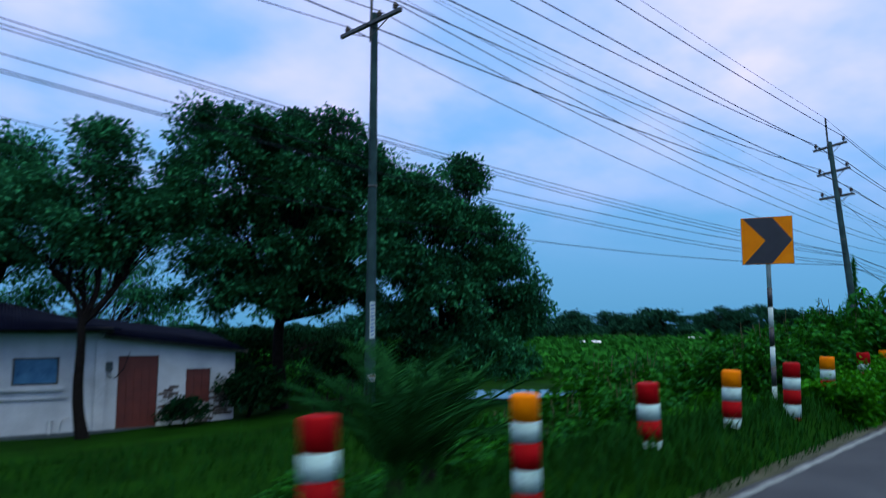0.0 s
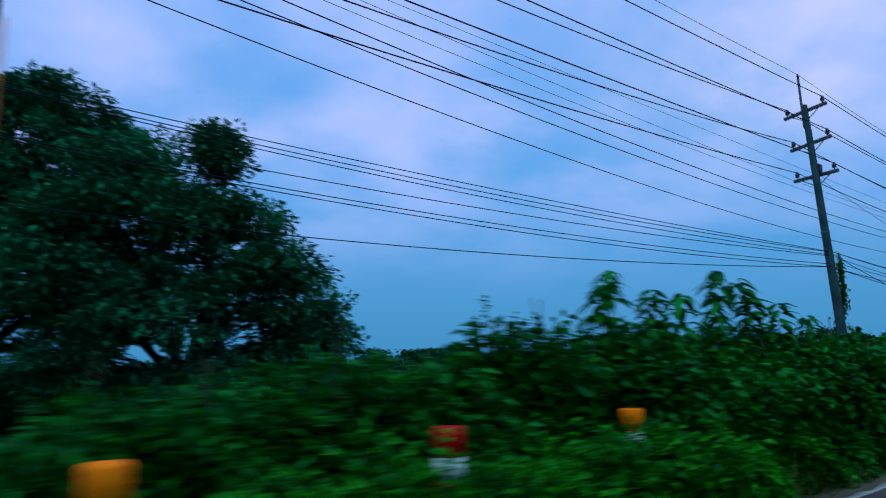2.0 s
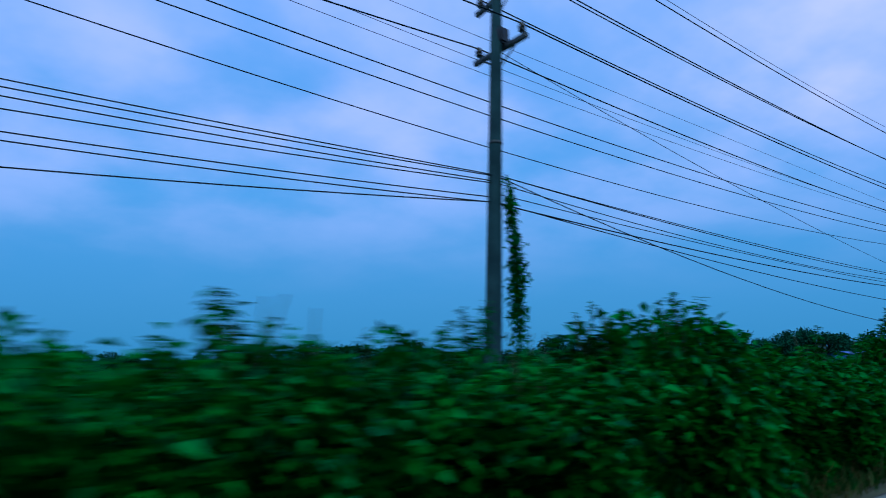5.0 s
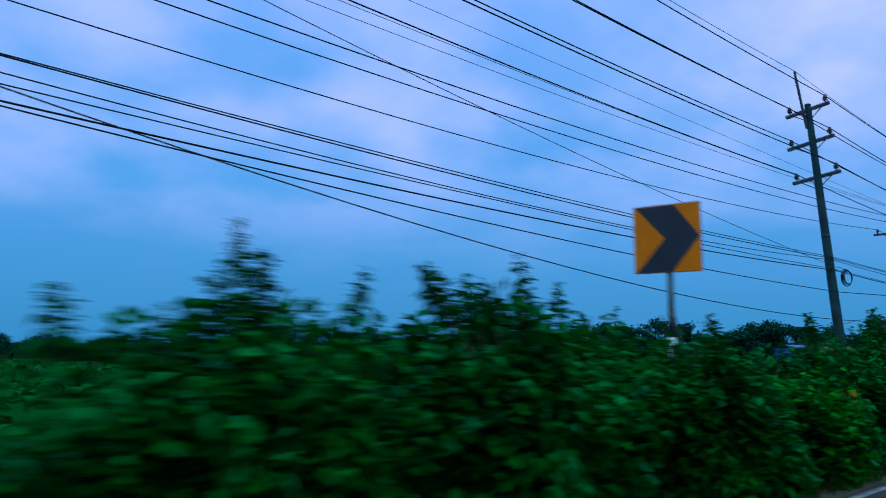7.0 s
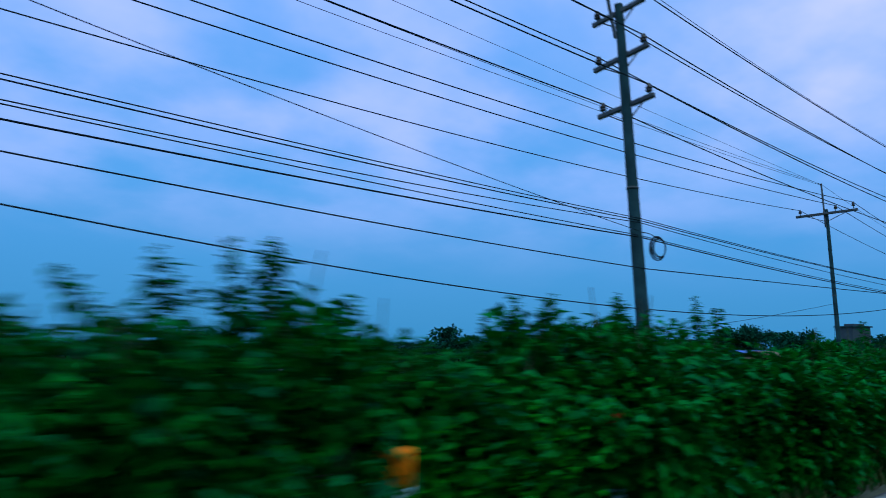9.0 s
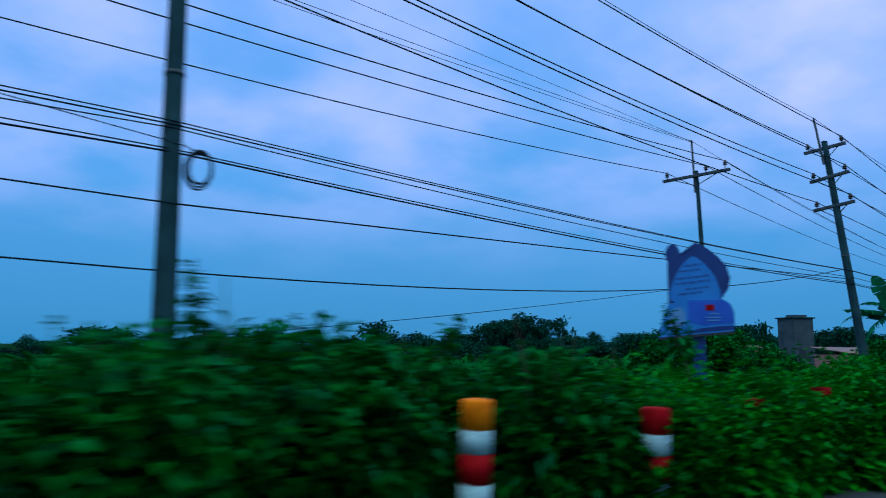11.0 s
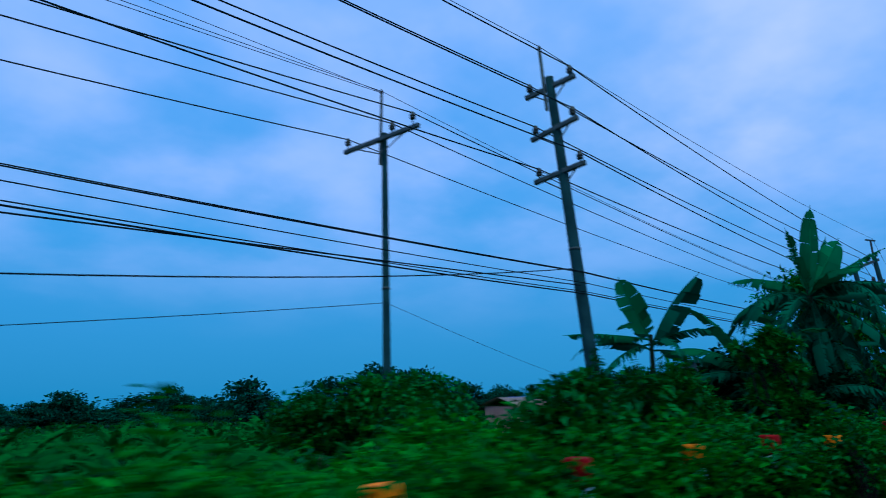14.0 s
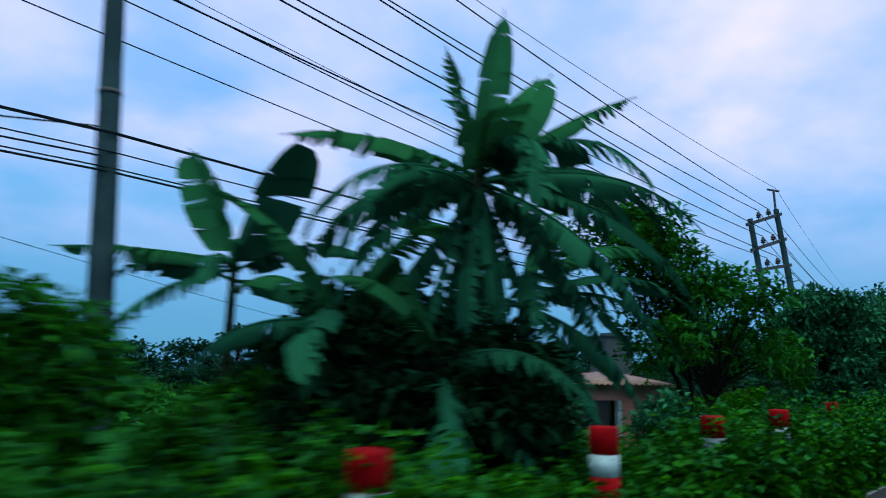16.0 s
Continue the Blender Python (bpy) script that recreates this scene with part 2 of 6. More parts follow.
DOOR = grain("red_brown_door_paint", (0.10, 0.014, 0.010), (0.17, 0.026, 0.016), 3.0, 0.6, 0.3, 45)
TIN = grain("dark_rusted_tin", (0.001, 0.002, 0.010), (0.003, 0.005, 0.018), 2.0, 0.9, 0.2, 30, 0.0, spec=0.05)
TIN_BROWN = grain("rusty_brown_tin", (0.16, 0.08, 0.055), (0.34, 0.20, 0.15), 2.0, 0.6, 0.2, 30, 0.1)
TIN_BLUE = grain("blue_painted_tin", (0.02, 0.10, 0.36), (0.04, 0.17, 0.50), 2.0, 0.5, 0.2, 30)
FRAME_TIMBER = grain("weathered_timber", (0.05, 0.04, 0.03), (0.16, 0.13, 0.10), 5.0, 0.85, 0.4, 50)
PAPER = grain("white_litter", (0.6, 0.62, 0.63), (0.85, 0.86, 0.86), 9.0, 0.7, 0.3, 60)
GLASS_BLUE = grain("blue_tinted_pane", (0.02, 0.11, 0.22), (0.06, 0.26, 0.42), 3.0, 0.12, 0.05, 20)
WATER = grain("still_pond_water", (0.02, 0.035, 0.03), (0.03, 0.05, 0.045), 1.0, 0.06, 0.02, 12)


# ---- mesh helpers ----
def geo(name, verts, faces, material, smooth=False):
    me = bpy.data.meshes.new(name)
    v = np.asarray(verts, dtype=np.float32).reshape(-1, 3)
    if isinstance(faces, np.ndarray):
        k = faces.shape[1]
        me.vertices.add(len(v)); me.vertices.foreach_set("co", v.ravel())
        me.loops.add(faces.size); me.loops.foreach_set("vertex_index", faces.astype(np.int32).ravel())
        me.polygons.add(len(faces))
        me.polygons.foreach_set("loop_start", np.arange(0, faces.size, k, dtype=np.int32))
        me.polygons.foreach_set("loop_total", np.full(len(faces), k, dtype=np.int32))
        me.update(calc_edges=True)
    else:
        me.from_pydata([tuple(map(float, p)) for p in v], [], faces)
    if smooth:
        me.polygons.foreach_set("use_smooth", np.ones(len(me.polygons), dtype=bool))
    me.materials.append(material)
    me.validate()
    return me


def thing(name, m, label, category, group="", kind=""):
    """An Empty at a thing's base, for its parts."""
    ob = new(name)
    ob.matrix_basis = m
    ob.empty_display_size = 0.2
    return tagged(ob, label, category, group, kind)


def part(name, mesh, parent, label="", at=None, kind=""):
    ob = new(name, mesh)
    ob.parent = parent
    if at is not None:
        ob.matrix_basis = at
    return tagged(ob, label, "", "", kind)


def bm_mesh(name, bm, material, smooth=False):
    bmesh.ops.recalc_face_normals(bm, faces=bm.faces)
    me = bpy.data.meshes.new(name)
    bm.to_mesh(me)
    bm.free()
    me.materials.append(material)
    if smooth:
        me.polygons.foreach_set("use_smooth", np.ones(len(me.polygons), dtype=bool))
    return me


def slab(name, size, material, bevel=0.01, at=(0, 0, 0), segments=2):
    """A box with softened edges; at is its centre."""
    bm = bmesh.new()
    bmesh.ops.create_cube(bm, size=1)
    bmesh.ops.transform(bm, matrix=Matrix.Translation(at) @ Matrix.Diagonal((*size, 1)), verts=bm.verts)
    if bevel:
        bmesh.ops.bevel(bm, geom=bm.edges[:], offset=bevel, segments=segments, affect="EDGES")
    return bm_mesh(name, bm, material)


def lathe(name, profile, material, sides=16, smooth=True):
    """A turned form: profile of (radius, height) from the bottom up, closed at both ends."""
    n = len(profile)
    v = [(r * math.cos(2 * math.pi * s / sides), r * math.sin(2 * math.pi * s / sides), z) for r, z in profile for s in range(sides)]
    f = [(i * sides + s, i * sides + (s + 1) % sides, (i + 1) * sides + (s + 1) % sides, (i + 1) * sides + s) for i in range(n - 1) for s in range(sides)]
    f += [tuple(range(sides))[::-1], tuple(range((n - 1) * sides, n * sides))]
    me = geo(name, v, f, material, smooth)
    if smooth:
        me.polygons[len(f) - 1].use_smooth = me.polygons[len(f) - 2].use_smooth = False
    return me


def tube_data(points, radii, sides=6):
    pts = np.asarray(points, float)
    n = len(pts)
    rad = np.full(n, radii) if np.isscalar(radii) else np.asarray(radii, float)
    tang = np.gradient(pts, axis=0)
    tang /= np.linalg.norm(tang, axis=1)[:, None] + 1e-9
    ref = np.where(np.abs(tang[:, 2:3]) > 0.9, [[1.0, 0, 0]], [[0, 0, 1.0]])
    a = np.cross(tang, ref); a /= np.linalg.norm(a, axis=1)[:, None] + 1e-9
    b = np.cross(tang, a)
    ang = np.arange(sides) * 2 * np.pi / sides
    ring = a[:, None, :] * np.cos(ang)[None, :, None] + b[:, None, :] * np.sin(ang)[None, :, None]
    v = (pts[:, None, :] + ring * rad[:, None, None]).reshape(-1, 3)
    i, s = np.meshgrid(np.arange(n - 1), np.arange(sides), indexing="ij")
    s2 = (s + 1) % sides
    f = np.stack([i * sides + s, i * sides + s2, (i + 1) * sides + s2, (i + 1) * sides + s], -1).reshape(-1, 4)
    return v, f


def join(pieces):
    vs, fs, k = [], [], 0
    for v, f in pieces:
        vs.append(v); fs.append(f + k); k += len(v)
    return np.concatenate(vs), np.concatenate(fs)


def tubes(name, lines, material, sides=6):
    """Several tubes, each (points, radii), in one mesh."""
    v, f = join([tube_data(p, r, sides) for p, r in lines])
    return geo(name, v, f, material, True)


def leaf_data(rng, P, D, length, width, droop=0.25, fold=0.22):
    """Folded pointed leaves of two triangles at the places P, pointing along D."""
    n = len(P)
    D = D / (np.linalg.norm(D, axis=1)[:, None] + 1e-9)
    side = np.cross(D, np.array([0, 0, 1.0]) + rng.normal(0, 0.35, (n, 3)))
    side /= np.linalg.norm(side, axis=1)[:, None] + 1e-9
    nor = np.cross(side, D)
    L = (length * rng.uniform(0.65, 1.25, n))[:, None]
    W = (width * rng.uniform(0.7, 1.2, n))[:, None]
    down = np.array([0, 0, -1.0]) * droop
    mid = P + D * L * 0.42 + down * L * 0.18
    tip = P + D * L + down * L * 0.75
    left, right = mid + side * W * 0.5 + nor * W * fold, mid - side * W * 0.5 + nor * W * fold
    v = np.stack([P, left, tip, right], 1).reshape(-1, 3)
    b = np.arange(n)[:, None] * 4
    f = np.concatenate([b + [0, 2, 1], b + [0, 3, 2]], 0)
    return v, f


def unit(rng, n):
    u = rng.normal(size=(n, 3))
    return u / np.linalg.norm(u, axis=1)[:, None]


# ---- the lie of the land ----
def edge(x):
    """The left edge of the carriageway."""
    u = np.asarray(x, float) / 50 - 1
    c = np.clip(u, -1.3, 1.6)
    return 3.883 + 0.842 * c - 0.363 * c * c + 0.22 * c ** 3 + (u - c) * 1.4


def ground(x, y):
    """Height of the ground: road bed, verge, embankment, low fields."""
    x, y = np.asarray(x, float), np.asarray(y, float)
    d = y - edge(x)
    far = -6.6 - d
    s = np.clip((d - 1.3) / 3.4, 0, 1)
    left = -0.035 - 0.03 * np.clip(d, 0, 1.3) - 1.05 * s * s * (3 - 2 * s)
    s2 = np.clip((far - 1.3) / 3.4, 0, 1)
    right = -0.035 - 0.03 * np.clip(far, 0, 1.3) - 1.05 * s2 * s2 * (3 - 2 * s2)
    wob = 0.04 * np.sin(x * 0.9 + y * 0.5) * np.sin(y * 0.7 - x * 0.3) * np.clip(np.maximum(d, far) - 0.3, 0, 1)
    # a low grassy bank where the first posts stand
    bank = np.clip((x - 3.6) / 2.4, 0, 1) * np.clip((19 - x) / 4.0, 0, 1) * np.clip((d - 0.1) / 0.65, 0, 1) * np.clip((2.6 - d) / 1.4, 0, 1)
    yard = -0.5 * np.exp(-((x - 6) / 8) ** 2 - ((y - 23) / 6) ** 2)
    return yard + np.where(d > 0, left, np.where(far > 0, right, -0.05)) + wob + 0.34 * bank * bank * (3 - 2 * bank)


def at_ground(x, y):
    return float(ground(x, y))


# ---- ground, road, verge ----
def land():
    xs = np.unique(np.concatenate([np.linspace(-900, -60, 22), np.arange(-60, -6, 3.0), np.arange(-6, 112, 0.5), np.arange(112, 200, 4.0), np.linspace(200, 1500, 24)]))
    ds = np.unique(np.concatenate([np.linspace(-700, -30, 16), np.arange(-30, -6, 2.0), np.arange(-6.6, 0.01, 3.3), np.arange(0, 6, 0.22), np.arange(6, 40, 1.6), np.arange(40, 160, 10.0), np.linspace(160, 1600, 20)]))
    X, D = np.meshgrid(xs, ds, indexing="ij")
    Y = D + edge(np.clip(X, -60, 200))
    v = np.stack([X, Y, ground(X, Y)], -1).reshape(-1, 3)
    n, k = X.shape
    i, j = np.meshgrid(np.arange(n - 1), np.arange(k - 1), indexing="ij")
    f = np.stack([i * k + j, (i + 1) * k + j, (i + 1) * k + j + 1, i * k + j + 1], -1).reshape(-1, 4)
    tagged(new("ground", geo("ground", v, f, SOIL, True)), "low green fields and grassy roadside embankment", "ground", kind="structure")


def ribbon(name, d0, d1, z, material, x0, x1, step=0.5, ragged=0.0, thick=0.03, seed=3):
    """A strip that follows the edge of the carriageway, from d0 to d1 metres left of it."""
    rng = np.random.RandomState(seed)
    xs = np.arange(x0, x1 + step, step)
    a = edge(xs) + d0 + rng.normal(0, ragged * 0.4, len(xs)) * (ragged > 0)
    b = edge(xs) + d1 + rng.normal(0, ragged, len(xs)) * (ragged > 0)
    rows = [np.stack([xs, a, np.full_like(xs, z - thick)], -1), np.stack([xs, a, np.full_like(xs, z)], -1), np.stack([xs, b, np.full_like(xs, z)], -1), np.stack([xs, b, np.full_like(xs, z - thick)], -1)]
    v = np.concatenate(rows)
    n = len(xs)
    f = np.concatenate([np.stack([np.arange(n - 1) + r * n, np.arange(n - 1) + r * n + 1, np.arange(n - 1) + (r + 1) * n + 1, np.arange(n - 1) + (r + 1) * n], -1) for r in range(3)])
    return new(name, geo(name, v, f[:, ::-1], material))


def road():
    tagged(ribbon("road", -6.6, -0.02, 0.0, ASPHALT, -60, 200, 0.5, 0.012, 0.06), "grey worn asphalt carriageway between grassy verges", "road", kind="structure")
    tagged(ribbon("edge_line", -0.15, -0.06, 0.004, LINE, -20, 140, 0.25, 0.012, 0.003, 5), "worn white edge line on the asphalt", "road marking", kind="structure")
    tagged(ribbon("shoulder", -0.03, 0.30, -0.010, DIRT, -40, 160, 0.25, 0.07, 0.05, 7), "dusty brown soil along the asphalt edge", "verge", kind="structure")


def grass():
    """Blades of uneven height on the verge and in the yard, thinner at the dusty edge."""
    rng = np.random.RandomState(11)
    n = 90000
    x = rng.uniform(-3, 106, n)
    d = rng.beta(1.1, 2.2, n) * 3.0 + 0.06
    keep = rng.rand(n) < np.clip((d - 0.02) / 0.25, 0.3, 1)
    x, d = x[keep], d[keep]
    xb, db = rng.uniform(-4, 16, 16000), rng.uniform(2.5, 13, 16000)
    x, d = np.concatenate([x, xb]), np.concatenate([d, db])
    y = edge(x) + d
    patch = 0.6 + 0.8 * (0.5 + 0.5 * np.sin(x * 1.7) * np.sin(y * 2.3 + x * 0.6))
    h = rng.gamma(4, 0.032, len(x)) * patch * (0.6 + np.clip(d, 0, 1.2)) * np.where(d > 3, 0.75, np.where((x > 4.6) & (x < 14), 0.62, 1.0)) + 0.05
    P = np.stack([x, y, ground(x, y) - 0.01], -1)
    a = rng.uniform(0, 2 * np.pi, len(x))
    lean = np.stack([np.cos(a), np.sin(a), np.zeros_like(a)], -1)
    w = rng.uniform(0.005, 0.011, len(x))[:, None]
    s = np.stack([-np.sin(a), np.cos(a), np.zeros_like(a)], -1) * w
    mid = P + lean * (h * 0.18)[:, None] + np.array([0, 0, 1]) * (h * 0.6)[:, None]
    tip = P + lean * (h * 0.55)[:, None] + np.array([0, 0, 1]) * (h * 0.95)[:, None]
    v = np.stack([P - s, P + s, mid + s * 0.8, mid - s * 0.8, tip], 1)
    b = np.arange(len(x))[:, None] * 5
    f = np.concatenate([b + [0, 1, 2], b + [0, 2, 3], b + [3, 2, 4]])
    dry = (rng.rand(len(x)) < np.where(d < 0.55, np.where((x > 20) & (x < 60), 0.55, 0.3), 0.10)) & (d < 1.2) & (x > 14)
    for name, sel, m, text in (("grass", ~dry, BLADE, "long green verge grass beside the road"), ("dry_grass", dry, BLADE_DRY, "scattered straw-coloured dry grass blades")):
        k = sel.sum()
        bb = np.arange(k)[:, None] * 5
        ff = np.concatenate([bb + [0, 1, 2], bb + [0, 2, 3], bb + [3, 2, 4]])
        tagged(new(name, geo(name, v[sel].reshape(-1, 3), ff, m)), text, "grass", kind="stuff")


land()
road()
grass()


# ---- plants ----
def shrub(seed, leaves=2500, shoots=5, leaf=0.13, wide=0.07, material=SHRUB, label="dense green roadside shrub with broad drooping leaves", category="shrub"):
    """A leafy shrub, about 1 m in radius and 2 m high, with shoots that stand out above it."""
    rng = np.random.RandomState(seed)
    root = thing("shrub", Matrix(), label, category, "roadside thicket")
    lines, P, D = [], [], []
    lump = rng.uniform(0, 6.28, 6)
    sizes = [np.ones(int(leaves * 0.93))]

    def reach(az, el):
        return 0.86 + 0.12 * math.sin(3 * az + lump[0]) + 0.10 * math.sin(5 * az + 4 * el + lump[1])

    for k in range(16):
        az, el = rng.uniform(0, 6.28), rng.uniform(0.35, 1.5)
        r = reach(az, el)
        tip = np.array([math.cos(az) * math.cos(el) * r, math.sin(az) * math.cos(el) * r, 0.15 + 1.8 * math.sin(el) * r])
        base = np.array([rng.normal(0, 0.16), rng.normal(0, 0.16), -0.25])
        t = np.linspace(0, 1, 6)[:, None]
        bow = base + (tip - base) * t + np.array([0, 0, 0.35]) * np.sin(t * np.pi) * (1.2 - el)
        lines.append((bow, np.linspace(0.02, 0.006, 6)))
    n = int(leaves * 0.93)
    u = unit(rng, n)
    u[:, 2] = np.abs(u[:, 2])
    az, el = np.arctan2(u[:, 1], u[:, 0]), np.arcsin(np.clip(u[:, 2], 0, 1))
    r = 0.86 + 0.12 * np.sin(3 * az + lump[0]) + 0.10 * np.sin(5 * az + 4 * el + lump[1]) + 0.07 * np.sin(9 * az + lump[2]) * np.sin(8 * el + lump[3])
    r = r * (1.05 - 0.5 * rng.rand(n) ** 2.0)
    pos = np.stack([u[:, 0] * r, u[:, 1] * r, 0.05 + u[:, 2] ** 0.8 * np.minimum(r, 0.97) * 1.8], -1)
    pos[:, 2] *= rng.uniform(0.25, 1, n) ** 0.25
    P.append(pos)
    D.append(u * np.array([1, 1, 0.35]) + rng.normal(0, 0.36, (n, 3)) * np.array([1, 1, 0.7]) + np.array([0, 0, -0.1]))
    left = leaves - n
    for k in range(shoots):
        az, rr = rng.uniform(0, 6.28), rng.uniform(0.05, 0.6)
        b = np.array([math.cos(az) * rr, math.sin(az) * rr, 1.3 - 0.5 * rr])
        h = rng.uniform(0.4, 0.75)
        tip = b + np.array([rng.normal(0, 0.16), rng.normal(0, 0.16), h])
        lines.append((np.linspace(b, tip, 4), np.linspace(0.009, 0.004, 4)))
        m = min(30, left // shoots)
        t = np.sort(rng.rand(m)) ** 0.8
        a = np.arange(m) * 2.4 + rng.normal(0, 0.4, m)
        P.append(b + (tip - b) * t[:, None])
        D.append(np.stack([np.cos(a), np.sin(a), 0.8 * t - 0.25], -1))
        sizes.append(1.15 - 0.75 * t)
    P, D, sizes = np.concatenate(P), np.concatenate(D), np.concatenate(sizes)
    v, f = leaf_data(rng, P, D, leaf * sizes, wide * sizes, 0.35)
    part("stem", tubes("stem", lines, TWIG, 5), root)
    part("foliage", geo("foliage", v, f, material), root, kind="stuff")
    return root


def set_out(kinds, places, rng, sink=0.05):
    """Copies of the kinds at (x, y, height factor, width factor); the first ones are the kinds themselves."""
    for i, (x, y, h, w) in enumerate(places):
        src = kinds[i % len(kinds)]
        m = Matrix.LocRotScale((x, y, at_ground(x, y) - sink), Euler((rng.normal(0, 0.05), rng.normal(0, 0.05), rng.uniform(0, 6.28))), (w, w, h))
        if i < len(kinds):
            src.matrix_basis = m
        else:
            c = copy_thing(src, Matrix())
            c.matrix_basis = m


HEDGE_HEIGHT = ((12, 1.2), (14, 1.5), (15.7, 1.8), (17, 2.02), (17.9, 1.86), (20, 1.9), (21, 1.78), (23, 1.72), (26, 1.68), (31.5, 1.6), (32.1, 1.42), (33.1, 1.6), (34, 1.8), (34.6, 2.05), (35.2, 1.88), (36.4, 1.6), (38.6, 1.5), (39.5, 1.15), (40.1, 1.45), (40.8, 1.95), (42.1, 1.68), (42.6, 2.0), (43, 1.8), (43.7, 2.04), (44.8, 1.6), (46.2, 1.5), (47.0, 1.15), (47.7, 1.2), (48.2, 1.42), (49.6, 1.42), (50.9, 1.65), (52.4, 1.88), (53.1, 1.6), (53.8, 1.15), (54.5, 1.8), (56.3, 1.84), (57.2, 1.82), (58.5, 1.45), (61.3, 1.5), (62.4, 1.74), (64.4, 1.5), (66.5, 1.3))


def thicket():
    rng = np.random.RandomState(21)
    kinds = [shrub(31, 6600, 6, 0.150, 0.088), shrub(32, 6200, 5, 0.155, 0.092), shrub(33, 6600, 6, 0.140, 0.080), shrub(34, 6000, 5, 0.160, 0.096)]
    hx, hz = zip(*HEDGE_HEIGHT)
    row = []
    for x in np.arange(12.4, 66.9, 0.85):
        x = x + rng.normal(0, 0.1)
        h = np.interp(x, hx, hz)
        off = np.interp(x, (12, 17.3, 18.8, 47, 49, 50, 56, 58, 66), (2.2, 1.9, 1.4, 1.38, 1.3, 1.3, 1.32, 1.38, 1.35)) + rng.normal(0, 0.24)
        y = float(edge(x)) + off
        top = h - at_ground(x, y) + rng.normal(0, 0.08)
        row.append((x, y, top / 1.74, rng.uniform(0.85, 1.05)))
    for x in np.arange(13, 66, 1.9):
        x = x + rng.normal(0, 0.3)
        y = float(edge(x)) + np.interp(x, (12, 20), (4.2, 3.1)) + rng.normal(0, 0.2)
        h = np.interp(x, hx, hz) - 0.3
        row.append((x, y, (h - at_ground(x, y)) / 2.02, rng.uniform(1.2, 1.5)))
    rng.shuffle(row)
    set_out(kinds, [tuple(r) for r in row], rng)


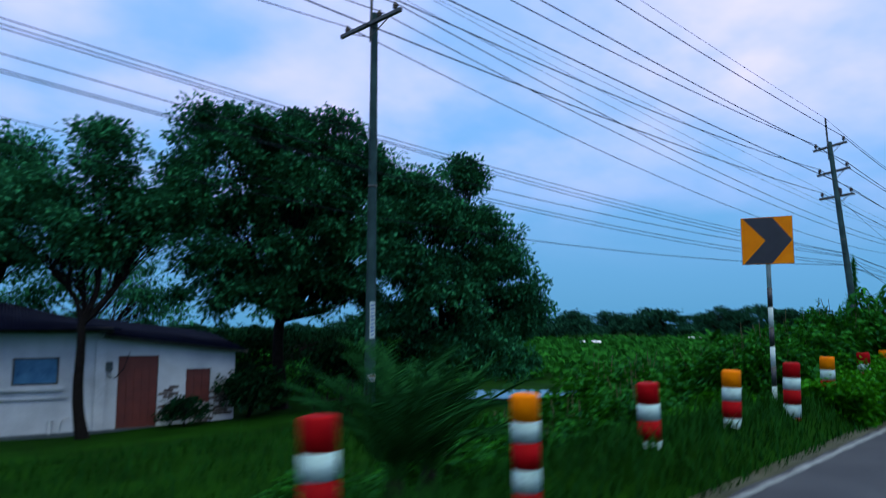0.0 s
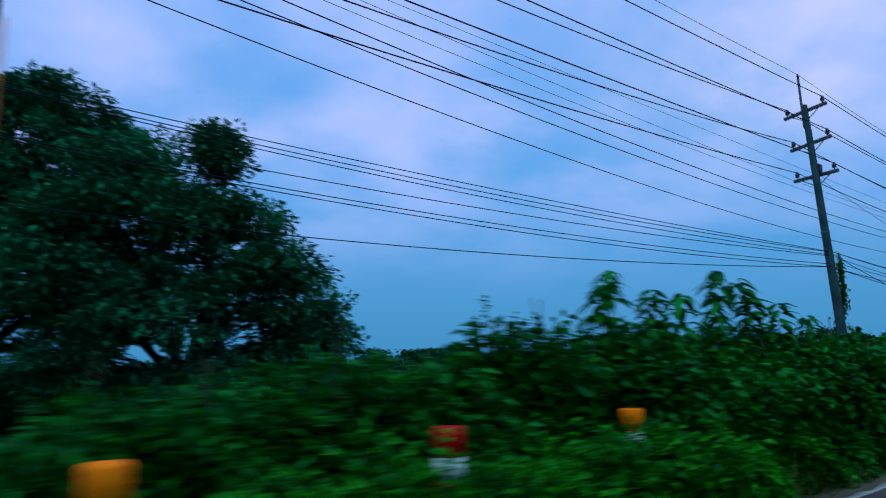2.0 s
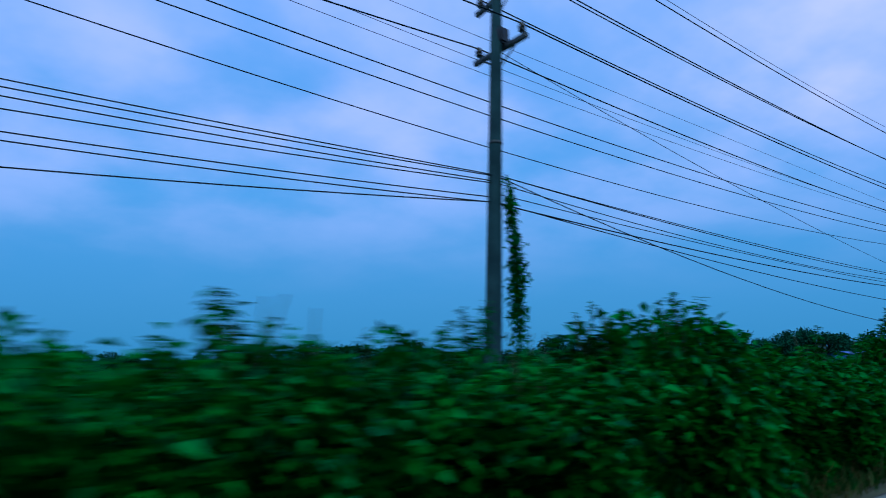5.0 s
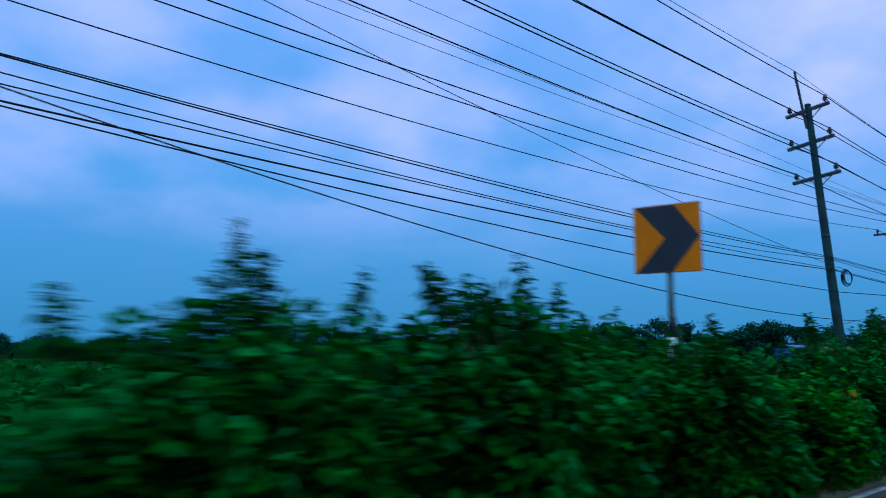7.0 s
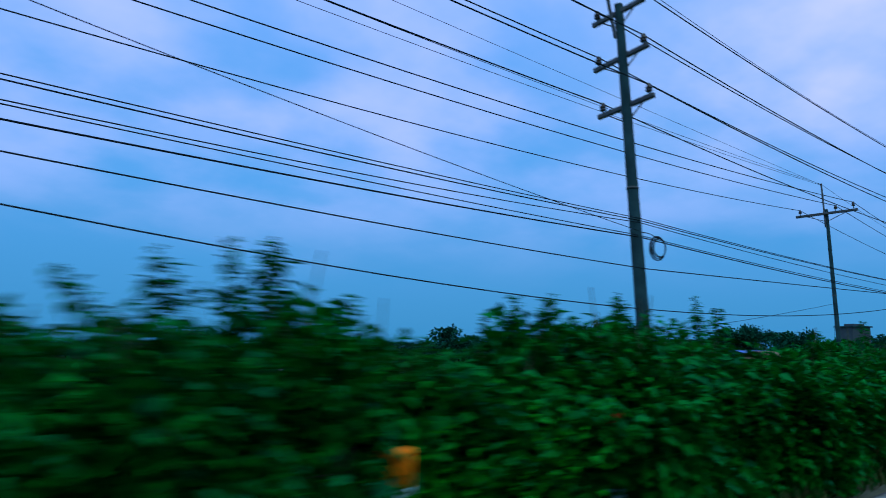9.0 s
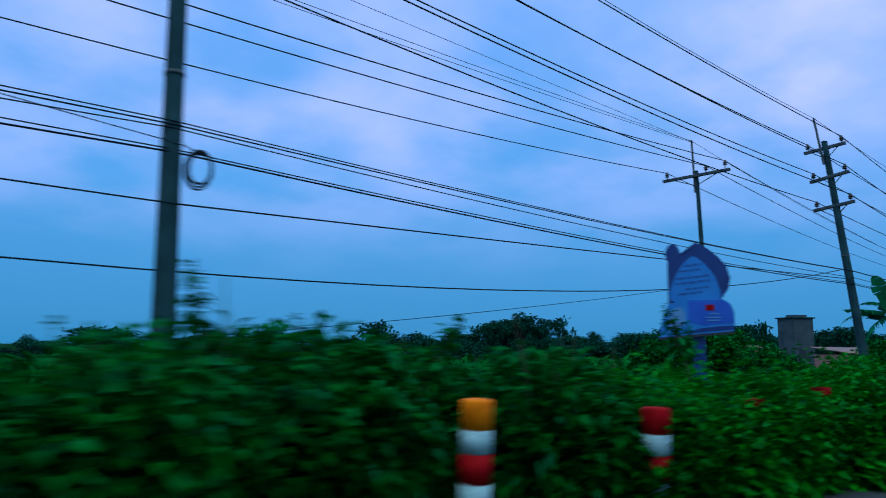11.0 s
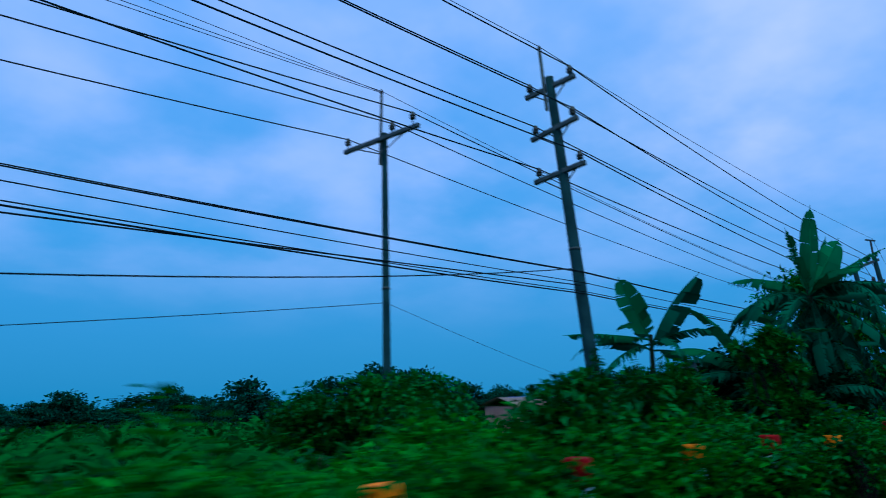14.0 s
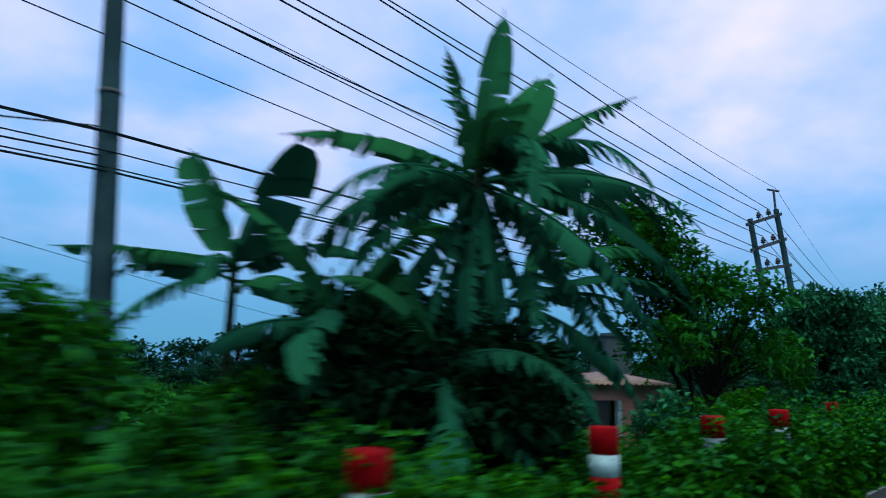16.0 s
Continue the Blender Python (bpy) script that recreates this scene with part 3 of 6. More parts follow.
def scrub():
    """Low weeds and bushes where the thicket is broken."""
    rng = np.random.RandomState(22)
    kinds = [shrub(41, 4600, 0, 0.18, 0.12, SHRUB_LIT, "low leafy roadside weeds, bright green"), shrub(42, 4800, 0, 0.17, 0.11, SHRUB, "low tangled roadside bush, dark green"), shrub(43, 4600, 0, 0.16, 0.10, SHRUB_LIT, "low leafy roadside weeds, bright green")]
    row = []
    for x in np.arange(66.8, 82, 1.35):
        for off, top in ((0.95, 0.98), (1.7, 1.12), (2.9, 1.22), (4.6, 1.22), (6.6, 1.05), (9.2, 0.8)):
            xx = x + rng.normal(0, 0.25)
            y = float(edge(xx)) + off + rng.normal(0, 0.2)
            row.append((xx, y, (top + rng.normal(0, 0.1) - at_ground(xx, y)) / 2.1, rng.uniform(1.0, 1.3)))
    for x, y, top, w in ((81.6, 7.2, 1.2, 0.9), (82.8, 7.5, 1.35, 1.0), (84.8, 8.0, 1.35, 1.1), (84.0, 10.5, 1.2, 1.3), (85.6, 12.0, 1.2, 1.2), (82.0, 10.0, 1.2, 1.3)):
        row.append((x, y, (top - at_ground(x, y)) / 2.1, w))
    for x, off, top, w in ((13.2, 0.95, 0.62, 0.6), (14.2, 0.8, 0.6, 0.55), (15.2, 0.85, 0.68, 0.6), (16.2, 0.8, 0.7, 0.6), (17.2, 0.9, 0.85, 0.65), (18.2, 0.85, 0.8, 0.65), (19.4, 0.9, 0.8, 0.7), (20.6, 0.9, 0.8, 0.7), (11.8, 1.9, 0.55, 0.8), (13.0, 1.8, 0.8, 0.8), (14.4, 1.7, 0.95, 0.85), (15.8, 1.6, 1.1, 0.9), (10.4, 2.1, 0.3, 0.8), (67.2, 1.5, 1.3, 0.8), (68.2, 1.45, 1.55, 0.55), (68.6, 1.6, 1.2, 0.8), (69.6, 1.35, 1.15, 0.8), (70.6, 1.4, 1.1, 0.8)):
        y = float(edge(x)) + off
        row.append((x, y, (top - at_ground(x, y)) / 2.0, w))
    for x in np.arange(83, 106, 1.35):
        for off, top in ((1.15, 0.62), (2.4, 0.75), (3.9, 0.7)):
            xx = x + rng.normal(0, 0.3)
            y = float(edge(xx)) + off + rng.normal(0, 0.15)
            row.append((xx, y, (top + rng.normal(0, 0.08) - at_ground(xx, y)) / 2.1, rng.uniform(0.8, 1.1)))
    for x, y, top, w in ((84.6, 16.5, 1.1, 1.4), (90.4, 12.8, 1.2, 1.3), (92.6, 11.5, 1.6, 1.4), (95.5, 11, 1.7, 1.5), (98, 11.5, 0.6, 1.3), (97, 9.2, 0.5, 1.2), (100.5, 12.5, 0.5, 1.4), (104, 10.5, 1.5, 1.5), (108, 11, 1.5, 1.6), (112, 11.5, 1.6, 1.6), (107, 8.6, 1.1, 1.3), (89.6, 7.9, 1.6, 1.0), (91.2, 8.4, 1.9, 1.1), (92.6, 7.6, 1.5, 1.0)):
        row.append((x, y, (top - at_ground(x, y)) / 2.1, w))
    set_out(kinds, row, rng)
    # darker bushes on the bank beside the yard
    row = []
    for x, y, top, w in ((6.5, 6.6, 0.25, 1.0), (8.0, 6.0, 0.35, 1.0), (9.3, 6.6, 0.55, 1.1), (10.6, 6.3, 0.75, 1.0), (11.8, 6.9, 0.9, 1.2), (13.2, 8.6, 1.1, 1.3), (10.3, 9.2, -0.45, 1.0), (15.5, 9.2, 0.05, 1.3), (17.5, 9.5, 0.3, 1.3), (5.2, 7.5, -0.1, 0.9), (12.6, 11.6, -0.65, 0.9), (20, 11.5, 0.9, 1.6), (7.4, 5.0, 0.0, 0.7), (8.6, 8.8, -0.1, 0.8), (7.3, 7.8, -0.05, 0.8), (9.9, 8.4, 0.0, 0.8), (11.2, 9.6, -0.1, 0.9), (6.2, 4.7, 0.05, 0.6)):
        row.append((x, y, (top - at_ground(x, y)) / 2.1, w))
    set_out([shrub(44, 4800, 0, 0.16, 0.10, SHRUB, "low tangled bush on the grassy bank, dark green")], row, rng)


WEED_TOP = ((2, 0.15), (6, 0.3), (12, 0.55), (13, 0.66), (17, 0.74), (20, 0.78), (30, 0.6), (44, 0.7), (47.5, 0.8), (48.4, 0.76), (50, 0.86), (56, 0.84), (58, 0.75), (62.5, 0.7), (63, 0.15), (65, 0.15), (65.6, 0.99), (69.5, 1.07), (73.5, 1.02), (74, 0.84), (75, 0.84), (76, 1.04), (81, 1.05), (84, 1.0), (86.6, 1.06), (87.2, 0.90), (88.2, 0.90), (89.0, 0.66), (90.6, 0.66), (91.2, 0.9), (106, 0.98))


def verge_weeds():
    """Leafy weeds round the guard posts, too dense to count: stalks with leaves, in clumps of uneven height."""
    rng = np.random.RandomState(27)
    wx, wz = zip(*WEED_TOP)
    n_stalk = 6400
    x = np.concatenate([rng.uniform(11.5, 17.5, 520), rng.uniform(47.0, 47.8, 110), rng.uniform(52.75, 54.0, 70), rng.uniform(62.5, 106, n_stalk - 700)])
    off = np.where(x < 62, 0.12, -0.06) + 1.05 * rng.beta(1.05, 1.9, n_stalk)
    # a thick fringe hides the posts for a stretch
    xf = rng.uniform(64.6, 79.0, 2300)
    x, off = np.concatenate([x, xf]), np.concatenate([off, rng.uniform(-0.18, 0.10, 2300)])
    n_stalk += 2300
    y = edge(x) + off
    clump = 1 + 0.18 * np.sin(x * 2.3 + 1) * np.sin(x * 5.1) + 0.10 * np.sin(x * 11.0)
    top = np.interp(x, wx, wz) * clump * (0.84 + 0.22 * np.clip(off / 0.3, 0, 1)) * rng.uniform(0.82, 1.15, n_stalk)
    foot = ground(x, y)
    P, D, size = [], [], []
    per = 19
    for k in range(per):
        t = (k + rng.rand(n_stalk)) / per
        a = rng.uniform(0, 6.28, n_stalk)
        lean = rng.normal(0, 0.05, (n_stalk, 2))
        P.append(np.stack([x + lean[:, 0] * t * 2, y + lean[:, 1] * t * 2, foot + (top - foot) * t], -1))
        D.append(np.stack([np.cos(a), np.sin(a), rng.uniform(-0.2, 0.6, n_stalk)], -1))
        size.append(1.15 - 0.45 * t)
    size = np.concatenate(size)
    P, D = np.concatenate(P), np.concatenate(D)
    # most stalks towards the bananas take the darker leaf colour, standing in for shade
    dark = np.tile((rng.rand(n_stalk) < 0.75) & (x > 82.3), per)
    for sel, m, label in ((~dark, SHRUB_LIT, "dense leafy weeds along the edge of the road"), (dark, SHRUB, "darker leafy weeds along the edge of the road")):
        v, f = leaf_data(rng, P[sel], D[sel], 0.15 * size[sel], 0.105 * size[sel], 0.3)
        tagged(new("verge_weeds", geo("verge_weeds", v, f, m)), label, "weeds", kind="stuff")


def hedge_skirt():
    """The face of the hedge towards the road: large hanging leaves on long stalks, with dark hollows between."""
    rng = np.random.RandomState(29)
    x = rng.uniform(16.8, 63.5, 5600)
    x = x[(((x < 33.7) | (x > 34.9)) & ((x < 48.0) | (x > 48.4))) | (rng.rand(5600) < 0.3)]
    n = len(x)
    hollow = np.sin(x * 1.9 + 0.7) * np.sin(x * 0.83) + 0.5 * np.sin(x * 4.7)
    off = np.interp(x, (17, 24, 44, 50, 64), (1.0, 0.90, 0.88, 0.80, 0.88)) + 0.60 * rng.beta(1.0, 1.6, n) + 0.12 * hollow
    foot = ground(x, edge(x) + off)
    hx, hz = zip(*HEDGE_HEIGHT)
    top = np.minimum(np.interp(x, hx, hz) - 0.15, 1.0 + 0.8 * np.clip(off - 0.8, 0, 1)) * rng.uniform(0.75, 1.1, n)
    P, D, size = [], [], []
    per = 9
    for k in range(per):
        t = ((k + rng.rand(n)) / per) ** 0.62
        a = rng.normal(-1.57, 1.0, n)
        y = edge(x) + off - 0.38 * t + rng.normal(0, 0.06, n)
        P.append(np.stack([x + rng.normal(0, 0.07, n), y, foot + 0.22 + (top - foot - 0.22) * t], -1))
        D.append(np.stack([np.cos(a), np.sin(a), rng.uniform(-0.28, 0.22, n)], -1))
        size.append(rng.uniform(0.7, 1.2, n))
    size = np.concatenate(size)
    P, D = np.concatenate(P), np.concatenate(D)
    # a short stretch takes the brightened leaf colour, as if better lit
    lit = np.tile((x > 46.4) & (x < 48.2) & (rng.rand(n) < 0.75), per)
    for sel, m, label in ((~lit, SHRUB, "large hanging leaves over the front of the hedge"), (lit, SHRUB_LIT, "brighter leaves over the front of the hedge")):
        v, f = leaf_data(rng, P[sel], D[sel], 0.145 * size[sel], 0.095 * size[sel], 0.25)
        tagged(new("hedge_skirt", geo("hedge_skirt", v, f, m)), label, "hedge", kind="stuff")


def sapling(seed):
    """A slim shoot with drooping pointed leaves, smaller towards its tip; 1 m of leafy top above a bare stem."""
    rng = np.random.RandomState(seed)
    root = thing("sapling", Matrix(), "slim leafy shoot rising above the roadside hedge", "sapling", "shoots above the hedge")
    z = np.linspace(-1.6, 1.0, 9)
    bow = np.stack([0.06 * np.sin(z * 1.4 + seed), 0.05 * np.sin(z * 1.9), z], -1)
    P, D, size = [], [], []
    stems = [(bow, np.linspace(0.020, 0.006, 9))]
    for k in range(21):
        t = k / 20
        c = np.array([np.interp(t, (z + 0.1) / 1.1, bow[:, i]) for i in range(3)])
        c[2] = -0.05 + 1.03 * t + rng.normal(0, 0.035)
        m = 4 if t < 0.85 else 3
        a0 = k * 2.4
        for j in range(m):
            a = a0 + j * 6.283 / m + rng.normal(0, 0.5)
            if rng.rand() < 0.22:
                continue
            reach = (0.17 - 0.12 * t) * rng.uniform(0.3, 1.35)
            d = np.array([math.cos(a), math.sin(a), 0.0])
            q = c + d * reach + np.array([0, 0, 0.05])
            if reach > 0.08:
                stems.append((np.stack([c, (c + q) / 2 + np.array([0, 0, 0.03]), q]), np.array([0.004, 0.003, 0.002])))
            P.append(q); D.append(d * 0.9 + np.array([0, 0, -0.55 + 0.9 * t + rng.normal(0, 0.4)])); size.append(1.2 - 0.6 * t)
            P.append(c + d * reach * 0.4); D.append(d + np.array([0, 0, 0.1])); size.append(0.9 - 0.4 * t)
            P.append(c + np.array([0, 0, 0.04])); D.append(np.array([math.cos(a + 0.6), math.sin(a + 0.6), rng.uniform(-0.3, 0.7)])); size.append(0.8 - 0.3 * t)
    size = np.array(size)
    v, f = leaf_data(rng, np.array(P), np.array(D), 0.20 * size, 0.105 * size, 0.45)
    part("stem", tubes("stem", stems, TWIG, 4), root)
    part("foliage", geo("foliage", v, f, SHRUB), root, kind="stuff")
    return root


def broad_shoot(seed):
    """A shoot with tiers of long arching leaves that hang at their tips."""
    rng = np.random.RandomState(seed)
    root = thing("sapling", Matrix(), "young shoot with long drooping leaves above the hedge", "sapling", "shoots above the hedge")
    z = np.linspace(-1.6, 1.0, 9)
    bow = np.stack([0.05 * np.sin(z * 1.4 + seed), 0.05 * np.sin(z * 1.9 + seed), z], -1)
    stems, V, F = [(bow, np.linspace(0.022, 0.007, 9))], [], []
    for tier, (h, reach, count) in enumerate(((0.98, 0.30, 7), (0.78, 0.40, 7), (0.55, 0.42, 7), (0.30, 0.40, 6), (0.05, 0.36, 6))):
        c = np.array([np.interp(h, z, bow[:, i]) for i in range(3)])
        for j in range(count):
            a = tier * 0.9 + j * 6.283 / count + rng.normal(0, 0.25)
            d, w = np.array([math.cos(a), math.sin(a), 0.0]), np.array([-math.sin(a), math.cos(a), 0.0])
            r, lift, fall = reach * rng.uniform(0.75, 1.2), rng.uniform(0.04, 0.16), rng.uniform(0.12, 0.34)
            b = len(V)
            for t, half in ((0.12, 0.006), (0.3, 0.055), (0.55, 0.07), (0.8, 0.045), (1.0, 0.004)):
                q = c + d * r * t + np.array([0, 0, rng.normal(0, 0.008) + lift * math.sin(min(t * 1.6, 1) * 2.2) - fall * t ** 2.4])
                V.extend([q + w * half + np.array([0, 0, -half * 0.35]), q, q - w * half + np.array([0, 0, -half * 0.35])])
            for k in range(4):
                o = b + 3 * k
                F.extend([(o, o + 1, o + 4, o + 3), (o + 1, o + 2, o + 5, o + 4)])
    part("stem", tubes("stem", stems, TWIG, 4), root)
    part("foliage", geo("foliage", np.array(V), np.array(F), SHRUB, True), root, kind="stuff")
    return root


def saplings():
    """Shoots at (x, height of the tip) along the hedge, some in pairs."""
    rng = np.random.RandomState(28)
    kinds = [broad_shoot(134), broad_shoot(135), broad_shoot(136), sapling(131), sapling(132), sapling(133)]
    tips = ((16.9, 2.3), (17.1, 2.12), (17.8, 2.17), (18.5, 2.1), (19.1, 2.38), (19.3, 2.2), (19.9, 2.36), (20.1, 2.15), (21.1, 2.12), (22.2, 1.95), (24.0, 1.9), (27.5, 1.95), (29.6, 1.9), (31.5, 1.88), (31.8, 1.86), (34.5, 2.12), (34.8, 2.05), (37.4, 1.8), (39.8, 1.76), (40.5, 1.92), (40.7, 2.2), (40.9, 2.05), (41.7, 2.0), (42.5, 2.15), (42.7, 2.02), (43.5, 2.22), (44.1, 2.05), (46.3, 1.82), (46.5, 1.7), (50.0, 2.0), (51.3, 1.92), (51.6, 1.95), (52.1, 2.08), (52.3, 2.13), (54.5, 1.95), (54.8, 1.88), (56.0, 1.97), (56.2, 1.98), (57.5, 2.05), (58.2, 1.96), (60.2, 1.75), (62.3, 1.96), (64.2, 1.75), (68.2, 1.95), (68.5, 1.75), (82.9, 2.1), (83.6, 1.95), (84.2, 2.0), (84.6, 2.05))
    used = set()
    for i, (x, z) in enumerate(tips):
        y = float(edge(x)) + (1.3 if x < 80 else 2.0) + rng.normal(0, 0.12)
        broad = x < 23
        s = rng.uniform(0.45, 0.75) if broad else rng.uniform(0.34, 0.66)
        w = s * (rng.uniform(0.9, 1.25) if broad else rng.uniform(0.8, 1.5))
        m = Matrix.LocRotScale((x, y, z - s), Euler((rng.normal(0, 0.15), rng.normal(0, 0.15), rng.uniform(0, 6.28))), (w, w, s))
        k = i % 3 + (0 if broad else 3)
        if k in used:
            copy_thing(kinds[k], Matrix()).matrix_basis = m
        else:
            kinds[k].matrix_basis = m
            used.add(k)


def tree(name, x, y, seed, crowns, trunk_r, leaves, label, leaf=0.21, wide=0.10, material=TREE_LEAF, bend=(0, 0), fork=1.6, clump=0.80, group="", base_z=None):
    """A tapered trunk with limbs to clumps of leaves that fill the given ellipsoids (cx, cy, cz, rx, ry, rz, share), relative to the foot."""
    rng = np.random.RandomState(seed)
    z0 = at_ground(x, y) if base_z is None else base_z
    root = thing(name, Matrix.Translation((x, y, z0)), label, "tree", group)
    lines, P, D = [], [], []
    head = np.array([bend[0], bend[1], fork])
    t = np.linspace(0, 1, 9)[:, None]
    body = np.array([0, 0, -0.3]) + (head - np.array([0, 0, -0.3])) * t + np.concatenate([0.10 * np.sin(t * 5 + seed), 0.08 * np.sin(t * 4 + 1), 0 * t], 1) * trunk_r * 6
    lines.append((body, np.linspace(trunk_r * 1.25, trunk_r * 0.8, 9) * (1 + 0.5 * np.exp(-t[:, 0] * 9))))
    head = body[-1]
    for cx, cy, cz, rx, ry, rz, share in crowns:
        c = np.array([cx, cy, cz])
        n_clump = max(8, int(share * 80))
        u = unit(rng, n_clump)
        u[:, 2] = np.where(u[:, 2] < -0.55, -u[:, 2], u[:, 2])
        k = c + u * np.array([rx, ry, rz]) * rng.uniform(0.42, 0.97, (n_clump, 1))
        joint = head + (c - head) * 0.55 + rng.normal(0, 0.2, 3)
        s = np.linspace(0, 1, 6)[:, None]
        limb = head + (joint - head) * s + np.array([0.25, -0.2, 0.1]) * np.sin(s * np.pi) * 0.6
        lines.append((limb, np.linspace(trunk_r * 0.7, trunk_r * 0.38, 6)))
        for q in k:
            a = limb[rng.randint(2, 6)]
            w = np.linspace(0, 1, 5)[:, None]
            br = a + (q - a) * w + np.array([0, 0, 0.25]) * np.sin(w * np.pi) + rng.normal(0, 0.06, (5, 3)) * np.sin(w * np.pi)
            lines.append((br, np.linspace(trunk_r * 0.10 + 0.003, 0.006, 5)))
        m = int(leaves * share)
        pick = rng.randint(0, n_clump, m)
        size = rng.uniform(0.6, 1.25, n_clump)[pick][:, None] * clump
        off = unit(rng, m) * rng.rand(m, 1) ** 0.5 * size * np.array([1, 1, 0.62])
        P.append(k[pick] + off)
        D.append(off / (size + 1e-6) * np.array([1, 1, 0.5]) + rng.normal(0, 0.55, (m, 3)) + np.array([0, 0, 0.02]))
    v, f = leaf_data(rng, np.concatenate(P), np.concatenate(D), leaf, wide, 0.14)
    part("trunk", tubes("trunk", lines, BARK, 6), root, "grey-brown bark with forked limbs")
    part("crown", geo("crown", v, f, material), root, kind="stuff")
    return root


def bushes():
    """Tall bushes between the roadside weeds and the field."""
    tree("bush", 87.1, 15.3, 101, ((0, 0, 2.2, 1.7, 1.6, 1.3, 1.0), (0.9, -0.3, 1.4, 1.0, 1.0, 0.9, 0.4)), 0.06, 5200, "rounded leafy bush at the foot of a slim pole", 0.20, 0.12, SHRUB, fork=0.7, clump=0.5)
    tree("bush", 85.3, 16.4, 102, ((0, 0, 1.9, 1.2, 1.1, 1.0, 0.7),), 0.05, 4000, "low leafy bush in the field", 0.19, 0.11, SHRUB, fork=0.5, clump=0.5)
    tree("bush", 89.4, 8.4, 103, ((0, 0, 1.8, 0.6, 0.6, 0.7, 0.6), (0.2, 0.1, 1.2, 0.9, 0.8, 0.8, 0.5)), 0.04, 4600, "tall leafy bush crowding a slim banana plant", 0.17, 0.09, SHRUB, fork=0.8, clump=0.36)
    # leaf colour darkened for the shade inside the banana clump
    tree("bush", 90.3, 8.0, 110, ((0, 0, 1.9, 1.4, 0.9, 1.5, 1.0), (1.6, 0.3, 1.9, 1.2, 0.9, 1.5, 0.7)), 0.05, 4600, "dark undergrowth filling the banana clump", 0.19, 0.11, SHADE_LEAF, fork=0.6, clump=0.45)
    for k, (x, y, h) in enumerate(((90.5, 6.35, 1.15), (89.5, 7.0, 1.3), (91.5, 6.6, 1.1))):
        tree("bush", x, y, 114 + k, ((0, 0, h, 0.7, 0.55, h * 0.8, 0.8),), 0.04, 3600, "dark undergrowth at the foot of banana stems", 0.19, 0.10, SHADE_LEAF, fork=0.5, clump=0.36)
    tree("bush", 85.1, 5.2, 113, ((0, 0, 1.3, 0.36, 0.34, 0.95, 0.8), (0.1, 0, 2.12, 0.2, 0.2, 0.3, 0.16), (-0.26, 0.17, 2.0, 0.2, 0.06, 0.06, 0.04), (-0.45, 0.3, 2.16, 0.14, 0.05, 0.03, 0.012)), 0.03, 8500, "tall slim leafy shrub close to the road", 0.115, 0.05, SHRUB, fork=0.6, clump=0.17)
    tree("bush", 84.42, 4.27, 126, ((0, 0, 0.64, 0.12, 0.11, 0.44, 0.5),), 0.015, 1300, "narrow leafy weed clump in front of a guard post", 0.10, 0.06, SHRUB, fork=0.2, clump=0.11)
    tree("bush", 49.95, 4.22, 127, ((0, 0, 0.5, 0.13, 0.12, 0.42, 0.6),), 0.015, 1500, "narrow leafy weed clump in front of a guard post", 0.12, 0.08, SHRUB, fork=0.2, clump=0.13)
    tree("bush", 52.22, 4.08, 129, ((0, 0, 0.5, 0.13, 0.12, 0.42, 0.6),), 0.015, 1500, "narrow leafy weed clump in front of a guard post", 0.12, 0.08, SHRUB, fork=0.2, clump=0.13)
    tree("bush", 86.9, 7.6, 128, ((0, 0, 1.8, 0.75, 0.6, 1.0, 0.7), (-0.5, 0.2, 1.4, 0.7, 0.6, 0.9, 0.5)), 0.04, 5200, "tall feathery bush among the roadside weeds", 0.14, 0.07, SHRUB, fork=0.7, clump=0.26)
    tree("bush", 97.6, 8.0, 130, ((0, 0, 1.1, 0.6, 0.6, 0.9, 0.8),), 0.04, 3600, "leafy bush half hiding a pink house", 0.16, 0.09, TREE_LEAF, fork=0.5, clump=0.34)
    tree("bush", 83.4, 4.95, 118, ((0, 0, 0.55, 0.3, 0.25, 0.3, 0.5),), 0.02, 900, "small yellow-green bush in the verge weeds", 0.10, 0.06, YELLOW_LEAF, fork=0.25, clump=0.2)
    tree("bush", 87.2, 5.7, 119, ((0, 0, 0.8, 0.5, 0.42, 0.5, 0.6),), 0.03, 2600, "green leafy bush in the verge weeds", 0.13, 0.08, SHRUB, fork=0.4, clump=0.26)
    tree("bush", 84.6, 5.55, 117, ((0, 0, 0.75, 0.6, 0.4, 0.5, 0.8),), 0.03, 3200, "leafy roadside bush among weeds", 0.14, 0.08, SHRUB, fork=0.5, clump=0.28)
    tree("bush", 82.6, 6.7, 111, ((0, 0, 1.3, 0.9, 0.7, 0.8, 0.8),), 0.04, 4200, "leafy roadside bush among weeds", 0.16, 0.09, SHRUB, fork=0.6, clump=0.32)
    tree("bush", 84.3, 6.6, 112, ((0, 0, 1.25, 0.9, 0.7, 0.8, 0.8),), 0.04, 4200, "leafy roadside bush among weeds", 0.16, 0.09, SHRUB, fork=0.6, clump=0.32)
    tree("bush", 83.6, 7.7, 104, ((0, 0, 1.3, 1.1, 0.9, 0.9, 0.8),), 0.04, 4200, "leafy roadside bush among weeds", 0.17, 0.10, SHRUB, fork=0.6, clump=0.4)
    tree("bush", 81.9, 8.4, 105, ((0, 0, 1.3, 1.3, 1.0, 0.9, 0.9),), 0.04, 4200, "leafy roadside bush among weeds", 0.17, 0.10, SHRUB_LIT, fork=0.5, clump=0.4)
